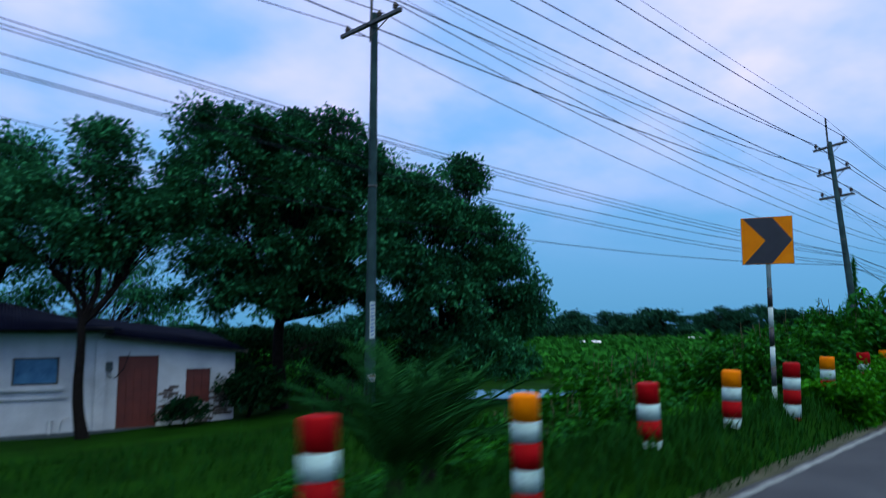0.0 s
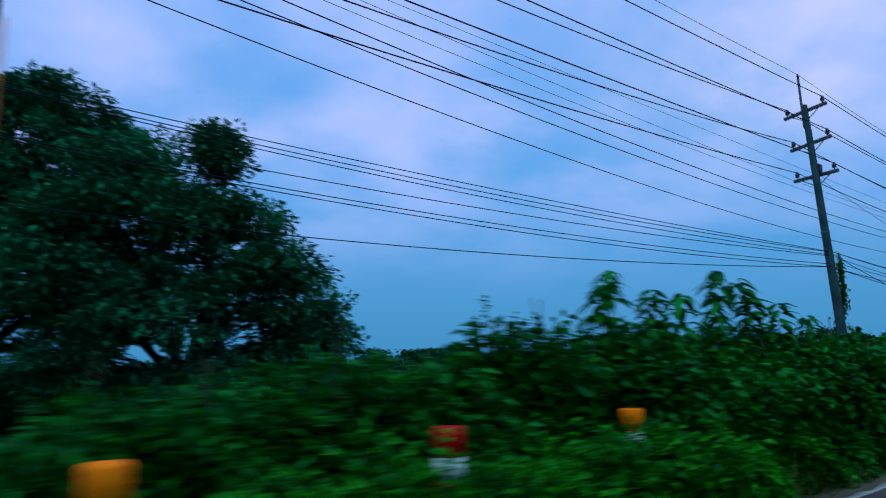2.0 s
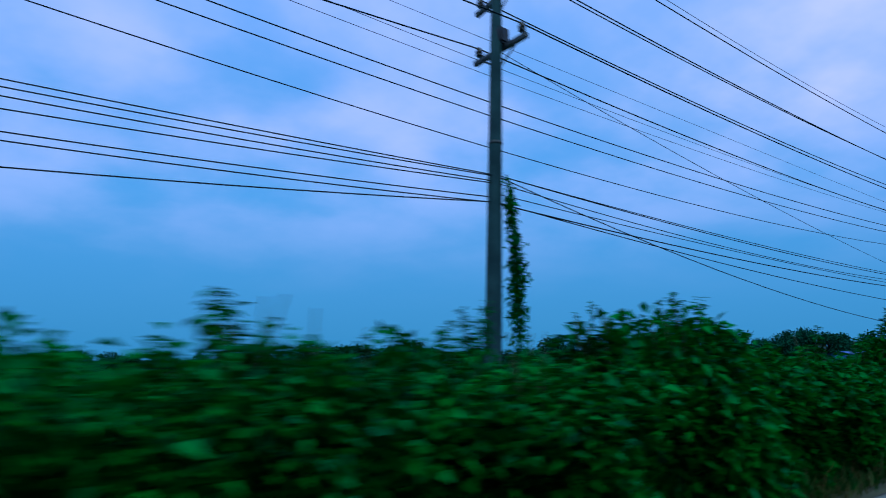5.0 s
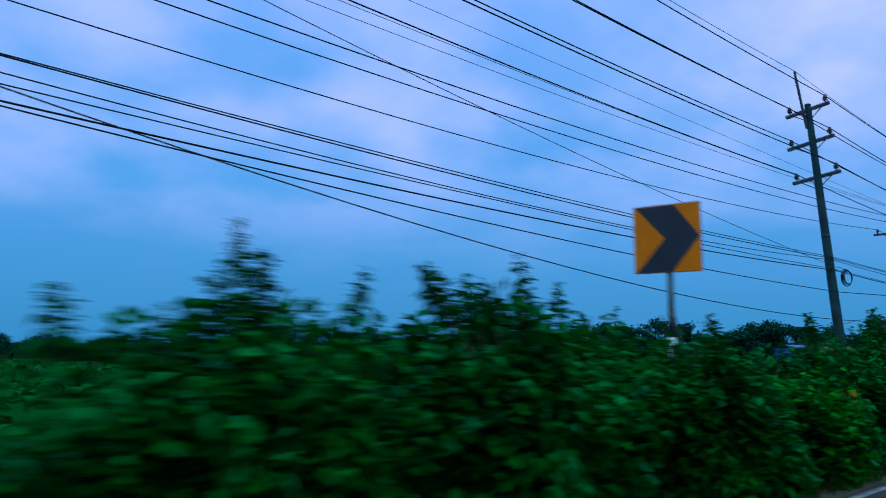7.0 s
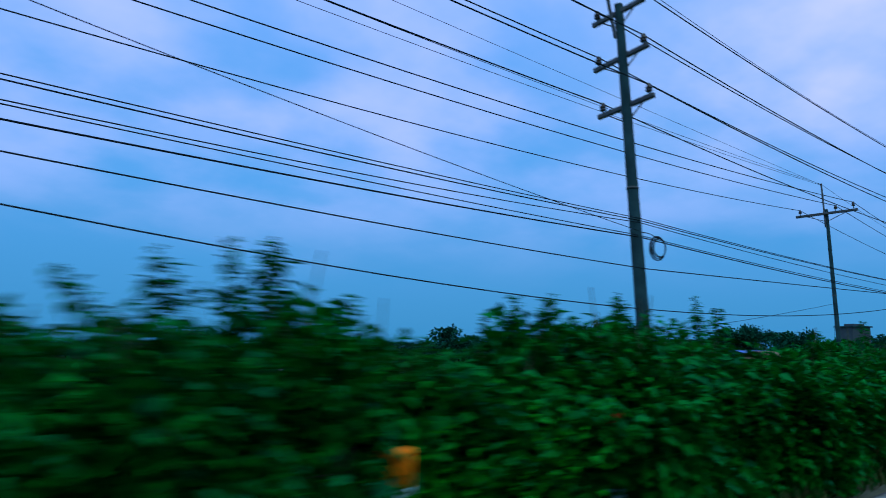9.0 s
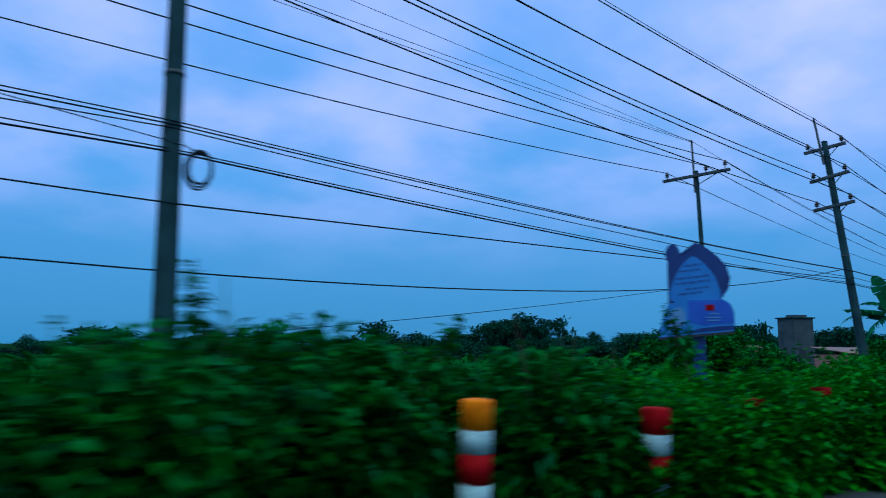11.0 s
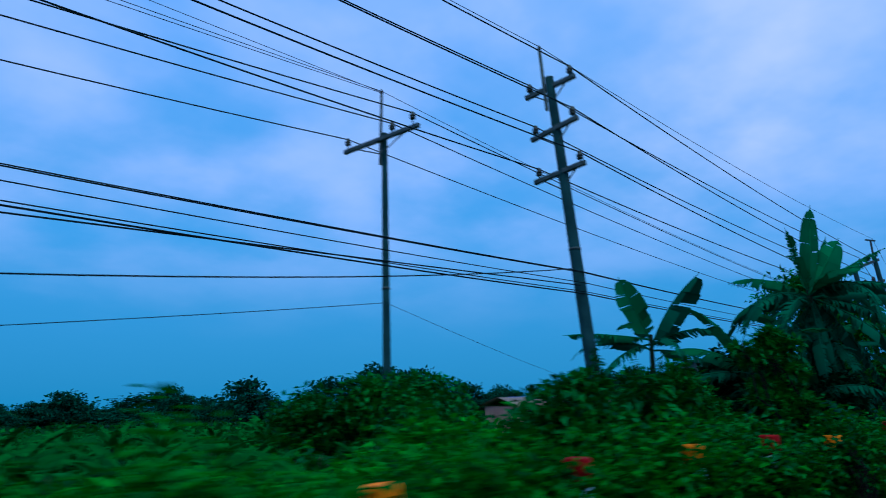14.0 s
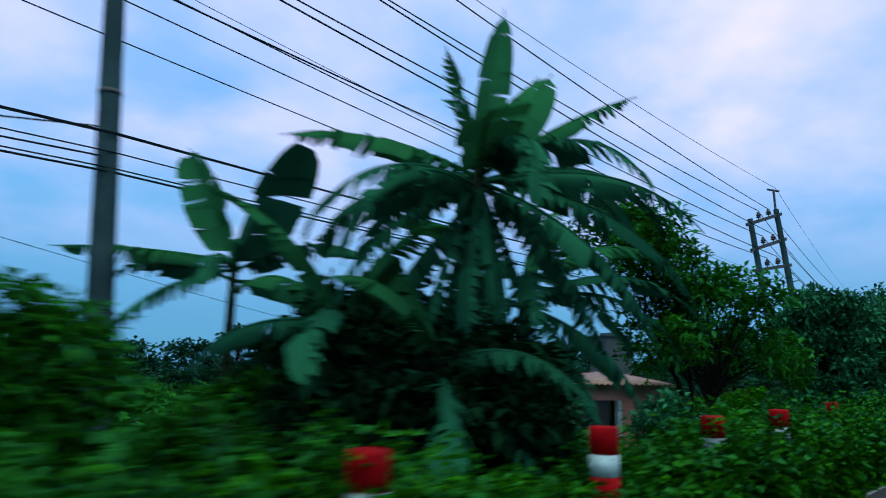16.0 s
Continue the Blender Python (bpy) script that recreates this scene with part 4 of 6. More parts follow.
    tree("bush", 88.1, 8.3, 106, ((0, 0, 0.95, 1.1, 0.9, 0.8, 0.9),), 0.04, 4200, "dark bush crowded against banana stems", 0.17, 0.10, SHRUB, fork=0.5, clump=0.4)
    tree("bush", 91.4, 8.2, 107, ((0, 0, 1.6, 1.8, 1.0, 1.3, 1.1), (1.8, 0, 1.6, 1.2, 0.9, 1.1, 0.6)), 0.04, 4600, "dark bush crowded against banana stems", 0.17, 0.10, TREE_LEAF, fork=0.5, clump=0.45)
    tree("bush", 93.4, 10.8, 108, ((0, 0, 1.9, 2.0, 1.4, 1.4, 1.0),), 0.06, 4600, "dark leafy bush behind the verge", 0.19, 0.11, SHRUB, fork=0.7, clump=0.5)
    tree("bush", 85.4, 12.2, 109, ((0, 0, 1.5, 1.6, 1.2, 1.2, 0.9),), 0.05, 4200, "leafy bush beside a concrete pole", 0.18, 0.11, SHRUB, fork=0.5, clump=0.45)


def yard_trees():
    tree("tree", 12.8, 21.0, 51, ((-1.6, 0, 8.35, 2.7, 2.2, 1.95, 0.85), (1.4, 0, 8.6, 2.9, 2.2, 1.85, 0.85), (3.8, -0.3, 7.5, 1.8, 1.7, 1.9, 0.5), (-3.3, -0.3, 6.0, 1.2, 1.5, 1.7, 0.45), (0, -0.5, 5.6, 3.4, 2.0, 1.6, 0.8), (0.2, -1.3, 7.0, 2.2, 1.0, 1.2, 0.6), (3.0, -0.5, 5.0, 2.2, 1.8, 1.6, 0.4), (-2.9, -0.5, 4.0, 1.3, 1.3, 1.2, 0.3), (0.4, -0.8, 4.2, 3.2, 1.4, 1.1, 0.5), (-1.6, -0.8, 3.3, 1.9, 1.2, 0.7, 0.22), (2.4, -0.6, 3.4, 1.8, 1.2, 0.8, 0.25)), 0.20, 12500, "large dark spreading broadleaf tree beside the house", 0.20, 0.11, fork=2.8, clump=0.62, base_z=-1.13)
    tree("tree", 17.0, 17.6, 52, ((0.5, -0.9, 7.7, 0.6, 0.6, 0.9, 0.25), (-1.6, -0.9, 6.3, 1.9, 1.5, 1.5, 0.7), (0.8, -0.9, 5.5, 2.0, 1.5, 1.5, 0.7), (2.1, -0.9, 4.2, 1.9, 1.4, 1.4, 0.6), (2.9, -1.0, 2.9, 1.4, 1.3, 1.1, 0.45), (0.6, -1.2, 1.5, 3.0, 1.3, 1.1, 0.6), (-2.6, -0.8, 2.6, 1.2, 1.0, 0.9, 0.25), (-0.6, -1.0, 3.8, 2.5, 1.5, 1.4, 0.6), (1.6, -1.0, 2.1, 2.2, 1.3, 1.0, 0.4), (-3.0, -0.6, 4.7, 1.4, 1.4, 1.8, 0.5)), 0.18, 11500, "large dark broadleaf tree behind the pole", 0.19, 0.105, fork=2.0, clump=0.6)
    tree("tree", 6.42, 20.05, 53, [tuple(1.15 * q for q in c[:6]) + c[6:] for c in ((0.1, 0.2, 6.1, 1.0, 1.0, 1.7, 0.5), (-1.3, 0.2, 5.0, 1.5, 1.2, 1.3, 0.5), (1.1, 0.2, 4.9, 1.4, 1.1, 1.3, 0.45), (-0.2, 0.1, 4.3, 1.2, 1.0, 0.6, 0.25), (1.9, 0.4, 5.2, 0.9, 0.9, 1.3, 0.35))], 0.13, 9500, "slender tree with a crooked brown trunk before the house", 0.18, 0.10, bend=(-0.3, 0.1), fork=3.0, clump=0.66)
    tree("tree", 4.86, 27.3, 54, [tuple(1.36 * q for q in c[:6]) + c[6:] for c in ((0.0, 0, 5.6, 1.9, 1.7, 1.5, 1.0), (0.9, -0.4, 4.7, 1.3, 1.1, 1.2, 0.45), (0.2, -0.3, 3.8, 1.6, 1.2, 0.9, 0.4))], 0.2, 9500, "dark green tree behind the house roof", 0.21, 0.12, fork=3.0, clump=0.85)
    tree("tree", 9.8, 31.0, 61, ((0, 0, 4.4, 3.2, 2.0, 1.7, 0.8), (2.6, 0.5, 3.2, 2.6, 1.8, 1.3, 0.6), (-2.4, 0, 3.0, 2.2, 1.6, 1.4, 0.5)), 0.15, 3000, "thin dark tree at the back of the yard", 0.24, 0.13, fork=1.8, clump=0.8)
    # leaves darkened in colour for the shade below the tall yard trees
    tree("tree", 13.6, 24.5, 55, ((0, 0, 1.7, 2.6, 1.6, 1.0, 0.8), (5, 2, 1.7, 2.6, 1.6, 1.0, 0.7)), 0.10, 4500, "small dark tree at the back of the yard", material=SHADE_LEAF, fork=1.2)
    tree("bush", 9.1, 20.0, 125, ((0, 0, 0.42, 0.75, 0.4, 0.4, 0.6),), 0.03, 2200, "low dark bush against the house wall", 0.13, 0.08, SHADE_LEAF, fork=0.2, clump=0.28)
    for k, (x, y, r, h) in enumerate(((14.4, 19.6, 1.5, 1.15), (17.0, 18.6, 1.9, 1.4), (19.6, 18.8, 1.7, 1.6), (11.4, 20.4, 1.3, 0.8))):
        tree("bush", x, y, 120 + k, ((0, 0, h, r, r * 0.8, h * 0.85, 0.8),), 0.06, 4200, "dark undergrowth below the yard trees", 0.2, 0.11, SHADE_LEAF, fork=0.5, clump=0.55)


def far_trees():
    """A line of woods beyond the fields: a few kinds, set out again and again."""
    rng = np.random.RandomState(61)
    kinds = []
    for k, crowns in enumerate((((0, 0, 3.4, 3.8, 3.8, 3.6, 1.0), (1.2, 0.5, 6.0, 1.8, 1.8, 1.4, 0.3)), ((0, 0, 3.0, 4.8, 4.8, 3.0, 1.0), (1.5, 0, 5.6, 2.4, 2.4, 1.8, 0.4)), ((0, 0, 6.4, 4.4, 4.4, 1.1, 0.7), (-2, 0, 5.4, 2.8, 2.8, 0.9, 0.4), (0, 0, 2.2, 3.6, 3.6, 1.8, 0.5)), ((0, 0, 3.2, 4.6, 4.6, 3.6, 1.2),))):
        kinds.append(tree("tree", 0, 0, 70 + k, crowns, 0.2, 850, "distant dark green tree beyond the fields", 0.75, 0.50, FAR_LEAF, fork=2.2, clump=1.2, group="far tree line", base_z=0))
    places = [(134, 152, 0.80, 3, 2.6), (86, 98, 0.60, 2, 1.1), (118, 82, 0.8, 1, 1.0), (126, 36, 0.62, 1, 0.8), (140, 78, 0.9, 0, 1.0), (131, 70, 0.8, 2, 0.9)]
    for a in np.arange(7, 122, 0.85):
        R = rng.uniform(112, 185)
        x, y = 45 + R * math.cos(radians(a)), R * math.sin(radians(a)) + 6
        places.append((x, y, rng.choice((0.36, 0.44, 0.5, 0.56, 0.66)) * (R / 150) * (1.15 if a < 48 else 0.95) * rng.choice((0.7, 0.85, 1.0, 1.35)), rng.randint(0, 4), rng.uniform(0.5, 1.2)))
    for a in np.arange(8, 50, 0.9):
        R = rng.uniform(190, 250)
        places.append((45 + R * math.cos(radians(a)), R * math.sin(radians(a)) + 6, rng.choice((0.5, 0.6, 0.7, 0.85, 1.05)), rng.randint(0, 4), rng.uniform(0.8, 1.5)))
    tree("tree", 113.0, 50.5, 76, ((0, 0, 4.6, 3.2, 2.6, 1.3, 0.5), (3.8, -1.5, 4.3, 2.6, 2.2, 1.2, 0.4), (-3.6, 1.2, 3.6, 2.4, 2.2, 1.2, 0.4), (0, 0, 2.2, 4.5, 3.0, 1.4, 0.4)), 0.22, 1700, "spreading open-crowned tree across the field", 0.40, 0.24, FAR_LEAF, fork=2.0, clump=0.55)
    used = set()
    for x, y, h, k, w in places:
        m = Matrix.LocRotScale((x, y, at_ground(x, y) - 0.1), Euler((0, 0, rng.uniform(0, 6.28))), (w, w, h))
        if k in used:
            copy_thing(kinds[k], Matrix()).matrix_basis = m
        else:
            kinds[k].matrix_basis = m
            used.add(k)


def crops():
    """Low crop and weed growth over the fields, too dense to count."""
    rng = np.random.RandomState(23)
    n = 42000
    x = rng.uniform(-10, 135, n)
    y = edge(x) + 4.5 + rng.gamma(1.6, 13, n)
    keep = (y < 95) & ~((x < 23) & (y < 20)) & ~((x < 14) & (y < 29)) & ~(((x - 22) / 6.5) ** 2 + ((y - 18.5) / 3.2) ** 2 < 1)
    x, y = x[keep], y[keep]
    far = np.clip((y - 8) / 30, 0, 1)
    h = (0.35 + 0.55 * (0.5 + 0.5 * np.sin(x * 0.35) * np.sin(y * 0.3 + x * 0.1))) * rng.uniform(0.5, 1.2, len(x))
    P = np.stack([x, y, ground(x, y) + h * rng.rand(len(x))], -1)
    u = unit(rng, len(x))
    u[:, 2] = np.abs(u[:, 2]) + 0.2
    v, f = leaf_data(rng, P, u, 1.0, 1.0, 0.3)
    size = (0.28 + 0.45 * far)
    v = (P[:, None, :] + (v.reshape(-1, 4, 3) - P[:, None, :]) * np.stack([size, size, size], -1)[:, None, :] * np.array([1, 1, 1])).reshape(-1, 3)
    tagged(new("field_crops", geo("field_crops", v, f, FIELD)), "low green crops and weeds over the fields", "crops", kind="stuff")


thicket()
scrub()
verge_weeds()
hedge_skirt()
saplings()
crops()
bushes()
yard_trees()
far_trees()


def roadside_trees():
    tree("tree", 100.6, 9.0, 56, ((0, -0.6, 3.6, 2.4, 1.8, 1.7, 0.8), (-1.2, -0.2, 4.9, 1.4, 1.2, 1.0, 0.3), (1.6, -1.0, 2.9, 1.6, 1.4, 1.1, 0.3), (-1.7, 0.7, 5.5, 1.7, 1.4, 0.9, 0.4)), 0.10, 5200, "young spreading tree with layered leafy branches", 0.2, 0.10, SHRUB, fork=1.5, clump=0.5)
    tree("tree", 110.5, 9.0, 57, ((0, 0, 3.5, 2.7, 2.3, 1.9, 1.0), (2.2, -0.9, 3.3, 2.0, 2.0, 1.8, 0.6), (-0.6, -0.6, 1.7, 2.2, 1.8, 1.1, 0.6)), 0.14, 9000, "dense dark rounded tree beside the road", 0.22, 0.12, TREE_LEAF, fork=1.4, clump=0.6)
    tree("tree", 116.0, 8.6, 58, ((0, -0.5, 3.9, 3.0, 2.3, 2.1, 0.8), (0, -0.6, 1.9, 2.4, 2.0, 1.2, 0.5)), 0.14, 7500, "dense dark rounded tree beside the road", 0.22, 0.12, TREE_LEAF, fork=1.4, clump=0.6)
    tree("tree", 107.0, 11.5, 59, ((0, 0, 3.3, 2.2, 2.0, 1.5, 0.7),), 0.1, 4600, "small bushy tree in front of a pink house", 0.20, 0.11, TREE_LEAF, fork=1.2, clump=0.5)


def banana_leaf(rng, length, width, curl, torn=0.5, material=BANANA):
    """A leaf that starts along +x and bends by curl radians over its length; torn parts the blade into hanging strips."""
    n = 44
    t = np.linspace(0, 1, n)
    ang = -curl * t ** 1.4
    step = length / (n - 1)
    rib = np.stack([np.concatenate([[0], np.cumsum(np.cos(ang[:-1]) * step)]), np.zeros(n), np.concatenate([[0], np.cumsum(np.sin(ang[:-1]) * step)])], -1)
    half = width * 0.5 * np.clip(np.sin(np.clip(t * 1.05 + 0.02, 0, 1) * np.pi), 0, 1) ** 0.4 * (t > 0.1)
    verts, faces = [], []
    for side in (-1, 1):
        i = 3
        base_fall = rng.uniform(0.1, 0.35) + 0.5 * torn
        while i < n - 1:
            k = min(n - 1, i + (rng.randint(1, 3) if rng.rand() < torn else rng.randint(5, 14)))
            fall = base_fall + rng.uniform(-0.3, 0.8) * torn
            reach = 1 - rng.uniform(0, 0.4) * torn
            skew = rng.uniform(0.05, 0.35)
            a0 = len(verts)
            for j in range(i, k + 1):
                h = half[j] * reach * (1 - 0.12 * torn * rng.rand())
                p, centre = rib[j], (rib[i] + rib[k]) / 2
                for w, q in ((0.0, 0.0), (0.5, 0.55), (1.0, 1.15)):
                    # torn strips narrow towards their ends
                    verts.append(p + (centre - p) * w * w * 0.75 * torn * (k - i < 4) + np.array([skew * h * w, side * h * w * math.cos(fall * q), -h * w * math.sin(fall * q)]))
            for j in range(k - i):
                c = a0 + j * 3
                fa = [(c, c + 1, c + 4, c + 3), (c + 1, c + 2, c + 5, c + 4)]
                faces += fa if side > 0 else [g[::-1] for g in fa]
            i = k
    v, f = tube_data(rib, np.linspace(0.026, 0.006, n), 5)
    off = len(verts)
    verts = np.concatenate([np.array(verts), v])
    faces = np.array(faces + [tuple(int(q) + off for q in g) for g in f])
    return geo("leaf", verts, faces, material, False)


def banana(x, y, stem_h, stem_r, seed, leaves, label, lean=(0, 0), group="", young=BANANA, withered=BANANA_OLD):
    """leaves: (azimuth, start elevation, length, width, curl, torn, hanging, turn about its rib) in degrees and metres."""
    rng = np.random.RandomState(seed)
    root = thing("banana_plant", Matrix.Translation((x, y, at_ground(x, y))), label, "banana plant", group)
    t = np.linspace(0, 1, 9)[:, None]
    line = np.array([0, 0, -0.15]) + np.array([lean[0], lean[1], stem_h + 0.15]) * t
    part("stem", tubes("stem", [(line, np.linspace(stem_r * 1.2, stem_r * 0.5, 9))] + [(line[:7 - k] + np.array([stem_r * 0.35 * math.cos(k * 2.1), stem_r * 0.35 * math.sin(k * 2.1), 0]), np.append(np.linspace(stem_r * 0.9, stem_r * 0.5, 6 - k), 0.01)) for k in range(3)], PSEUDOSTEM, 9), root, "sheathed green-brown stem")
    for az, el, length, width, curl, torn, old, *roll in leaves:
        at = Matrix.Translation((lean[0], lean[1], stem_h - 0.12 - (0.25 * rng.rand() if old else 0))) @ Euler((0, -radians(el), radians(az))).to_matrix().to_4x4() @ Matrix.Rotation(radians(roll[0] if roll else rng.uniform(-25, 25)), 4, "X")
        part("leaf", banana_leaf(rng, length, width, radians(curl), torn, withered if old else young), root, "torn drooping leaf" if old else "", at)
    return root


def rr_pick(k, low, spread):
    return low + (k * 7919 % 100) / 100 * spread - 14


def bananas():
    # azimuth: 0 along the road, 90 away from it
    main = [(-46, 82, 2.0, 0.45, 6, 0.25, 0, 82), (-46, 58, 1.5, 0.62, 14, 0.15, 0, 75), (-46, 37, 2.05, 0.5, 22, 0.95, 0, 35), (149, 22, 2.15, 0.62, 48, 0.85, 0, 25), (120, 78, 1.5, 0.5, 16, 0.95, 0, 80), (-30, 64, 1.6, 0.5, 24, 0.95, 0, 60), (224, 35, 1.6, 0.8, 70, 0.3, 0),
            (-46, 14, 2.7, 0.6, 62, 0.95, 1, 20), (-40, -4, 2.9, 0.65, 60, 0.95, 1, 10), (-60, -25, 2.6, 0.65, 50, 0.95, 1), (-30, -40, 2.5, 0.65, 35, 0.95, 1), (130, -45, 2.4, 0.65, 30, 0.95, 1), (150, -20, 2.2, 0.6, 60, 0.95, 1)]
    for k in range(11):
        main.append((k * 77 + 12, rr_pick(k, 24, 20), 2.1 + 0.12 * (k % 5), 0.72, 92 + 9 * (k % 4), 0.9, 1))
    for k in range(9):
        main.append((k * 41 + 5, -62 - 3 * (k % 4), 1.7 + 0.1 * (k % 6), 0.42, 20, 0.97, 1))
    banana(90.52, 6.58, 3.85, 0.12, 81, main, "tall banana plant with torn hanging leaves beside the road", (0.1, -0.05), "banana clump")
    side_leaves = [(20, 62, 2.0, 0.55, 50, 0.7, 0), (-40, 40, 2.3, 0.65, 80, 0.85, 0), (-70, 28, 2.4, 0.65, 95, 0.9, 1), (130, 50, 2.0, 0.6, 70, 0.7, 0), (220, 20, 2.2, 0.65, 100, 0.9, 1), (-10, 8, 2.3, 0.65, 85, 0.9, 1), (80, 20, 2.2, 0.6, 95, 0.9, 1), (-50, -20, 2.1, 0.6, 60, 0.95, 1), (250, -30, 2.0, 0.6, 45, 0.95, 1), (300, 15, 2.2, 0.6, 95, 0.9, 1), (170, 0, 2.0, 0.6, 85, 0.9, 1)]
    banana(92.0, 7.1, 3.1, 0.11, 82, side_leaves, "banana plant with drooping torn leaves in a clump", (0.15, 0), "banana clump")
    banana(89.75, 7.5, 2.7, 0.10, 83, [(az + 140, el, l, w, c, t, o) for az, el, l, w, c, t, o in side_leaves], "banana plant with drooping torn leaves in a clump", (-0.1, 0), "banana clump")
    banana(90.0, 6.5, 1.9, 0.10, 87, [(az + 60, el, l * 0.85, w, c, t, o) for az, el, l, w, c, t, o in side_leaves], "short banana sucker with drooping leaves", (0.0, -0.05), "banana clump")
    banana(89.55, 9.65, 4.0, 0.09, 84, [(134, 66, 1.6, 0.72, 5, 0.35, 0, 80), (-95, 62, 2.0, 1.2, 30, 0.45, 1, 25), (146, 8, 2.1, 0.55, 14, 0.95, 0, 15), (150, -12, 1.9, 0.55, 60, 0.9, 1), (-50, 30, 1.9, 0.55, 70, 0.85, 1), (60, 40, 1.8, 0.5, 70, 0.7, 0), (134, 28, 2.0, 0.6, 85, 0.9, 1), (230, 20, 1.9, 0.5, 80, 0.85, 1), (300, 0, 1.8, 0.5, 70, 0.8, 1)], "slim banana plant with one upright pale leaf", (0.05, 0), "banana clump")
    rng = np.random.RandomState(85)
    base = banana(80.0, 22.0, 1.2, 0.11, 86, [(k * 51 + 10, rng.uniform(35, 75), rng.uniform(1.5, 2.0), 0.5, rng.uniform(50, 95), 0.5, k % 3 == 2) for k in range(8)], "field banana plant with arching green leaves", group="field banana plants", young=FIELD, withered=FIELD)
    for x, s in ((61.1, 1.1), (62.5, 1.15), (64.7, 1.2)):
        copy_thing(base, Matrix()).matrix_basis = Matrix.LocRotScale((x, 24.0, at_ground(x, 24.0)), Euler((0, 0, x * 1.7)), (s, s, s))
    for k in range(84):
        x, y = (rng.uniform(66, 108), rng.uniform(15.5, 40)) if k < 46 else (rng.uniform(70, 84.5), rng.uniform(9.5, 17))
        if abs(x - 86.5) < 2.5 and y < 20:
            continue
        s = rng.uniform(0.7, 1.1) * (1.0 if y > 22 else 0.7) if k < 46 else rng.uniform(0.72, 0.95)
        copy_thing(base, Matrix()).matrix_basis = Matrix.LocRotScale((x, y, at_ground(x, y)), Euler((0, 0, rng.uniform(0, 6.28))), (s, s, s))


def date_palm(x, y, z, seed, fronds, length, label):
    rng = np.random.RandomState(seed)
    root = thing("date_palm", Matrix.Translation((x, y, z)), label, "palm", "young date palms")
    part("trunk", lathe("trunk", [(0.13, -0.25), (0.15, 0.0), (0.12, 0.12), (0.14, 0.2), (0.10, 0.34), (0.05, 0.42)], BARK, 9), root, "short rough trunk")
    for k in range(fronds):
        az = k * 2.4 + rng.normal(0, 0.2)
        el = rng.uniform(0.85, 1.5)
        n = 26
        t = np.linspace(0, 1, n)
        ang = el - t ** 1.5 * rng.uniform(0.5, 1.1)
        L = length * rng.uniform(0.8, 1.15)
        rib = np.stack([np.cumsum(np.cos(ang)) * L / n, np.zeros(n), 0.3 + np.cumsum(np.sin(ang)) * L / n], -1)
        P, D = [], []
        for s in (-1, 1):
            P.append(rib[4:])
            D.append(np.stack([0.75 * np.cos(ang[4:]), np.full(n - 4, s * 0.8), 0.75 * np.sin(ang[4:]) + 0.15], -1))
        v, f = leaf_data(rng, np.concatenate(P), np.concatenate(D), 0.28 * length / 1.3, 0.026, 0.1, 0.3)
        a, b = tube_data(rib, np.linspace(0.012, 0.003, n), 3)
        verts = np.concatenate([v, a])
        tri = np.concatenate([b[:, [0, 1, 2]], b[:, [0, 2, 3]]]) + len(v)
        part("frond", geo("frond", verts, np.concatenate([f, tri]), PALM), root, "", Euler((0, 0, az)).to_matrix().to_4x4())


roadside_trees()
bananas()
date_palm(4.8, 5.6, -0.50, 91, 26, 1.45, "young date palm with stiff feathery fronds on the bank")
date_palm(5.7, 6.05, -0.60, 92, 24, 1.5, "young date palm with stiff feathery fronds on the bank")
date_palm(0.6, 6.6, -0.85, 93, 9, 0.8, "small date palm seedling in the grass")


# ---- guard posts and road signs ----
def guard_post(x, y, top, first, tilt=(0, 0)):
    root = thing("guard_post", Matrix.LocRotScale((x, y, 0), Euler((tilt[0], tilt[1], 0)), (1, 1, 1)), {"r": "concrete guard post with worn red and white bands", "o": "concrete guard post with an orange top band above white and red"}[first], "guard post", "roadside guard posts")
    z, r = top, 0.108
    bands = ((0.20, ORANGE if first == "o" else RED), (0.155, WHITE), (0.20, RED), (0.17, WHITE), (0.40, RED))
    for k, (h, m) in enumerate(bands):
        if k == 0:
            prof = [(r, z - h), (r, z - 0.02), (r - 0.006, z - 0.006), (r - 0.018, z)]
        else:
            prof = [(r + 0.001 * (k % 2), z - h), (r + 0.001 * (k % 2), z)]
        part("painted_band", lathe("painted_band", prof, m, 20), root)
        z -= h
    return root


POSTS = ((2.36, 3.38, 0.945, "r"), (4.28, 3.44, 0.94, "o"), (6.34, 3.55, 0.905, "r"), (8.30, 3.60, 0.94, "o"), (10.05, 3.53, 0.97, "r"), (12.13, 3.70, 0.98, "o"), (14.30, 3.74, 0.99, "r"), (16.66, 3.95, 0.97, "o"), (46.55, 4.48, 0.93, "r"), (48.4, 4.4, 0.96, "o"), (50.35, 4.4, 0.93, "r"), (52.6, 4.25, 0.89, "o"), (55.0, 4.62, 0.96, "r"), (63.9, 4.5, 1.09, "o"), (65.4, 4.05, 0.99, "r"), (67.4, 4.28, 0.97, "r"), (69.1, 4.28, 1.02, "r"), (71.07, 4.4, 0.92, "o"), (74.5, 4.45, 1.03, "o"), (77.9, 4.52, 1.02, "o"), (79.67, 4.55, 1.05, "r"), (81.5, 4.6, 1.05, "o"), (83.1, 4.57, 1.07, "r"), (84.97, 4.56, 0.99, "o"), (87.6, 4.64, 1.08, "r"), (89.9, 4.66, 1.09, "r"), (92.1, 4.78, 1.09, "r"), (94.0, 4.80, 1.10, "r"), (97.6, 5.22, 1.10, "r"))
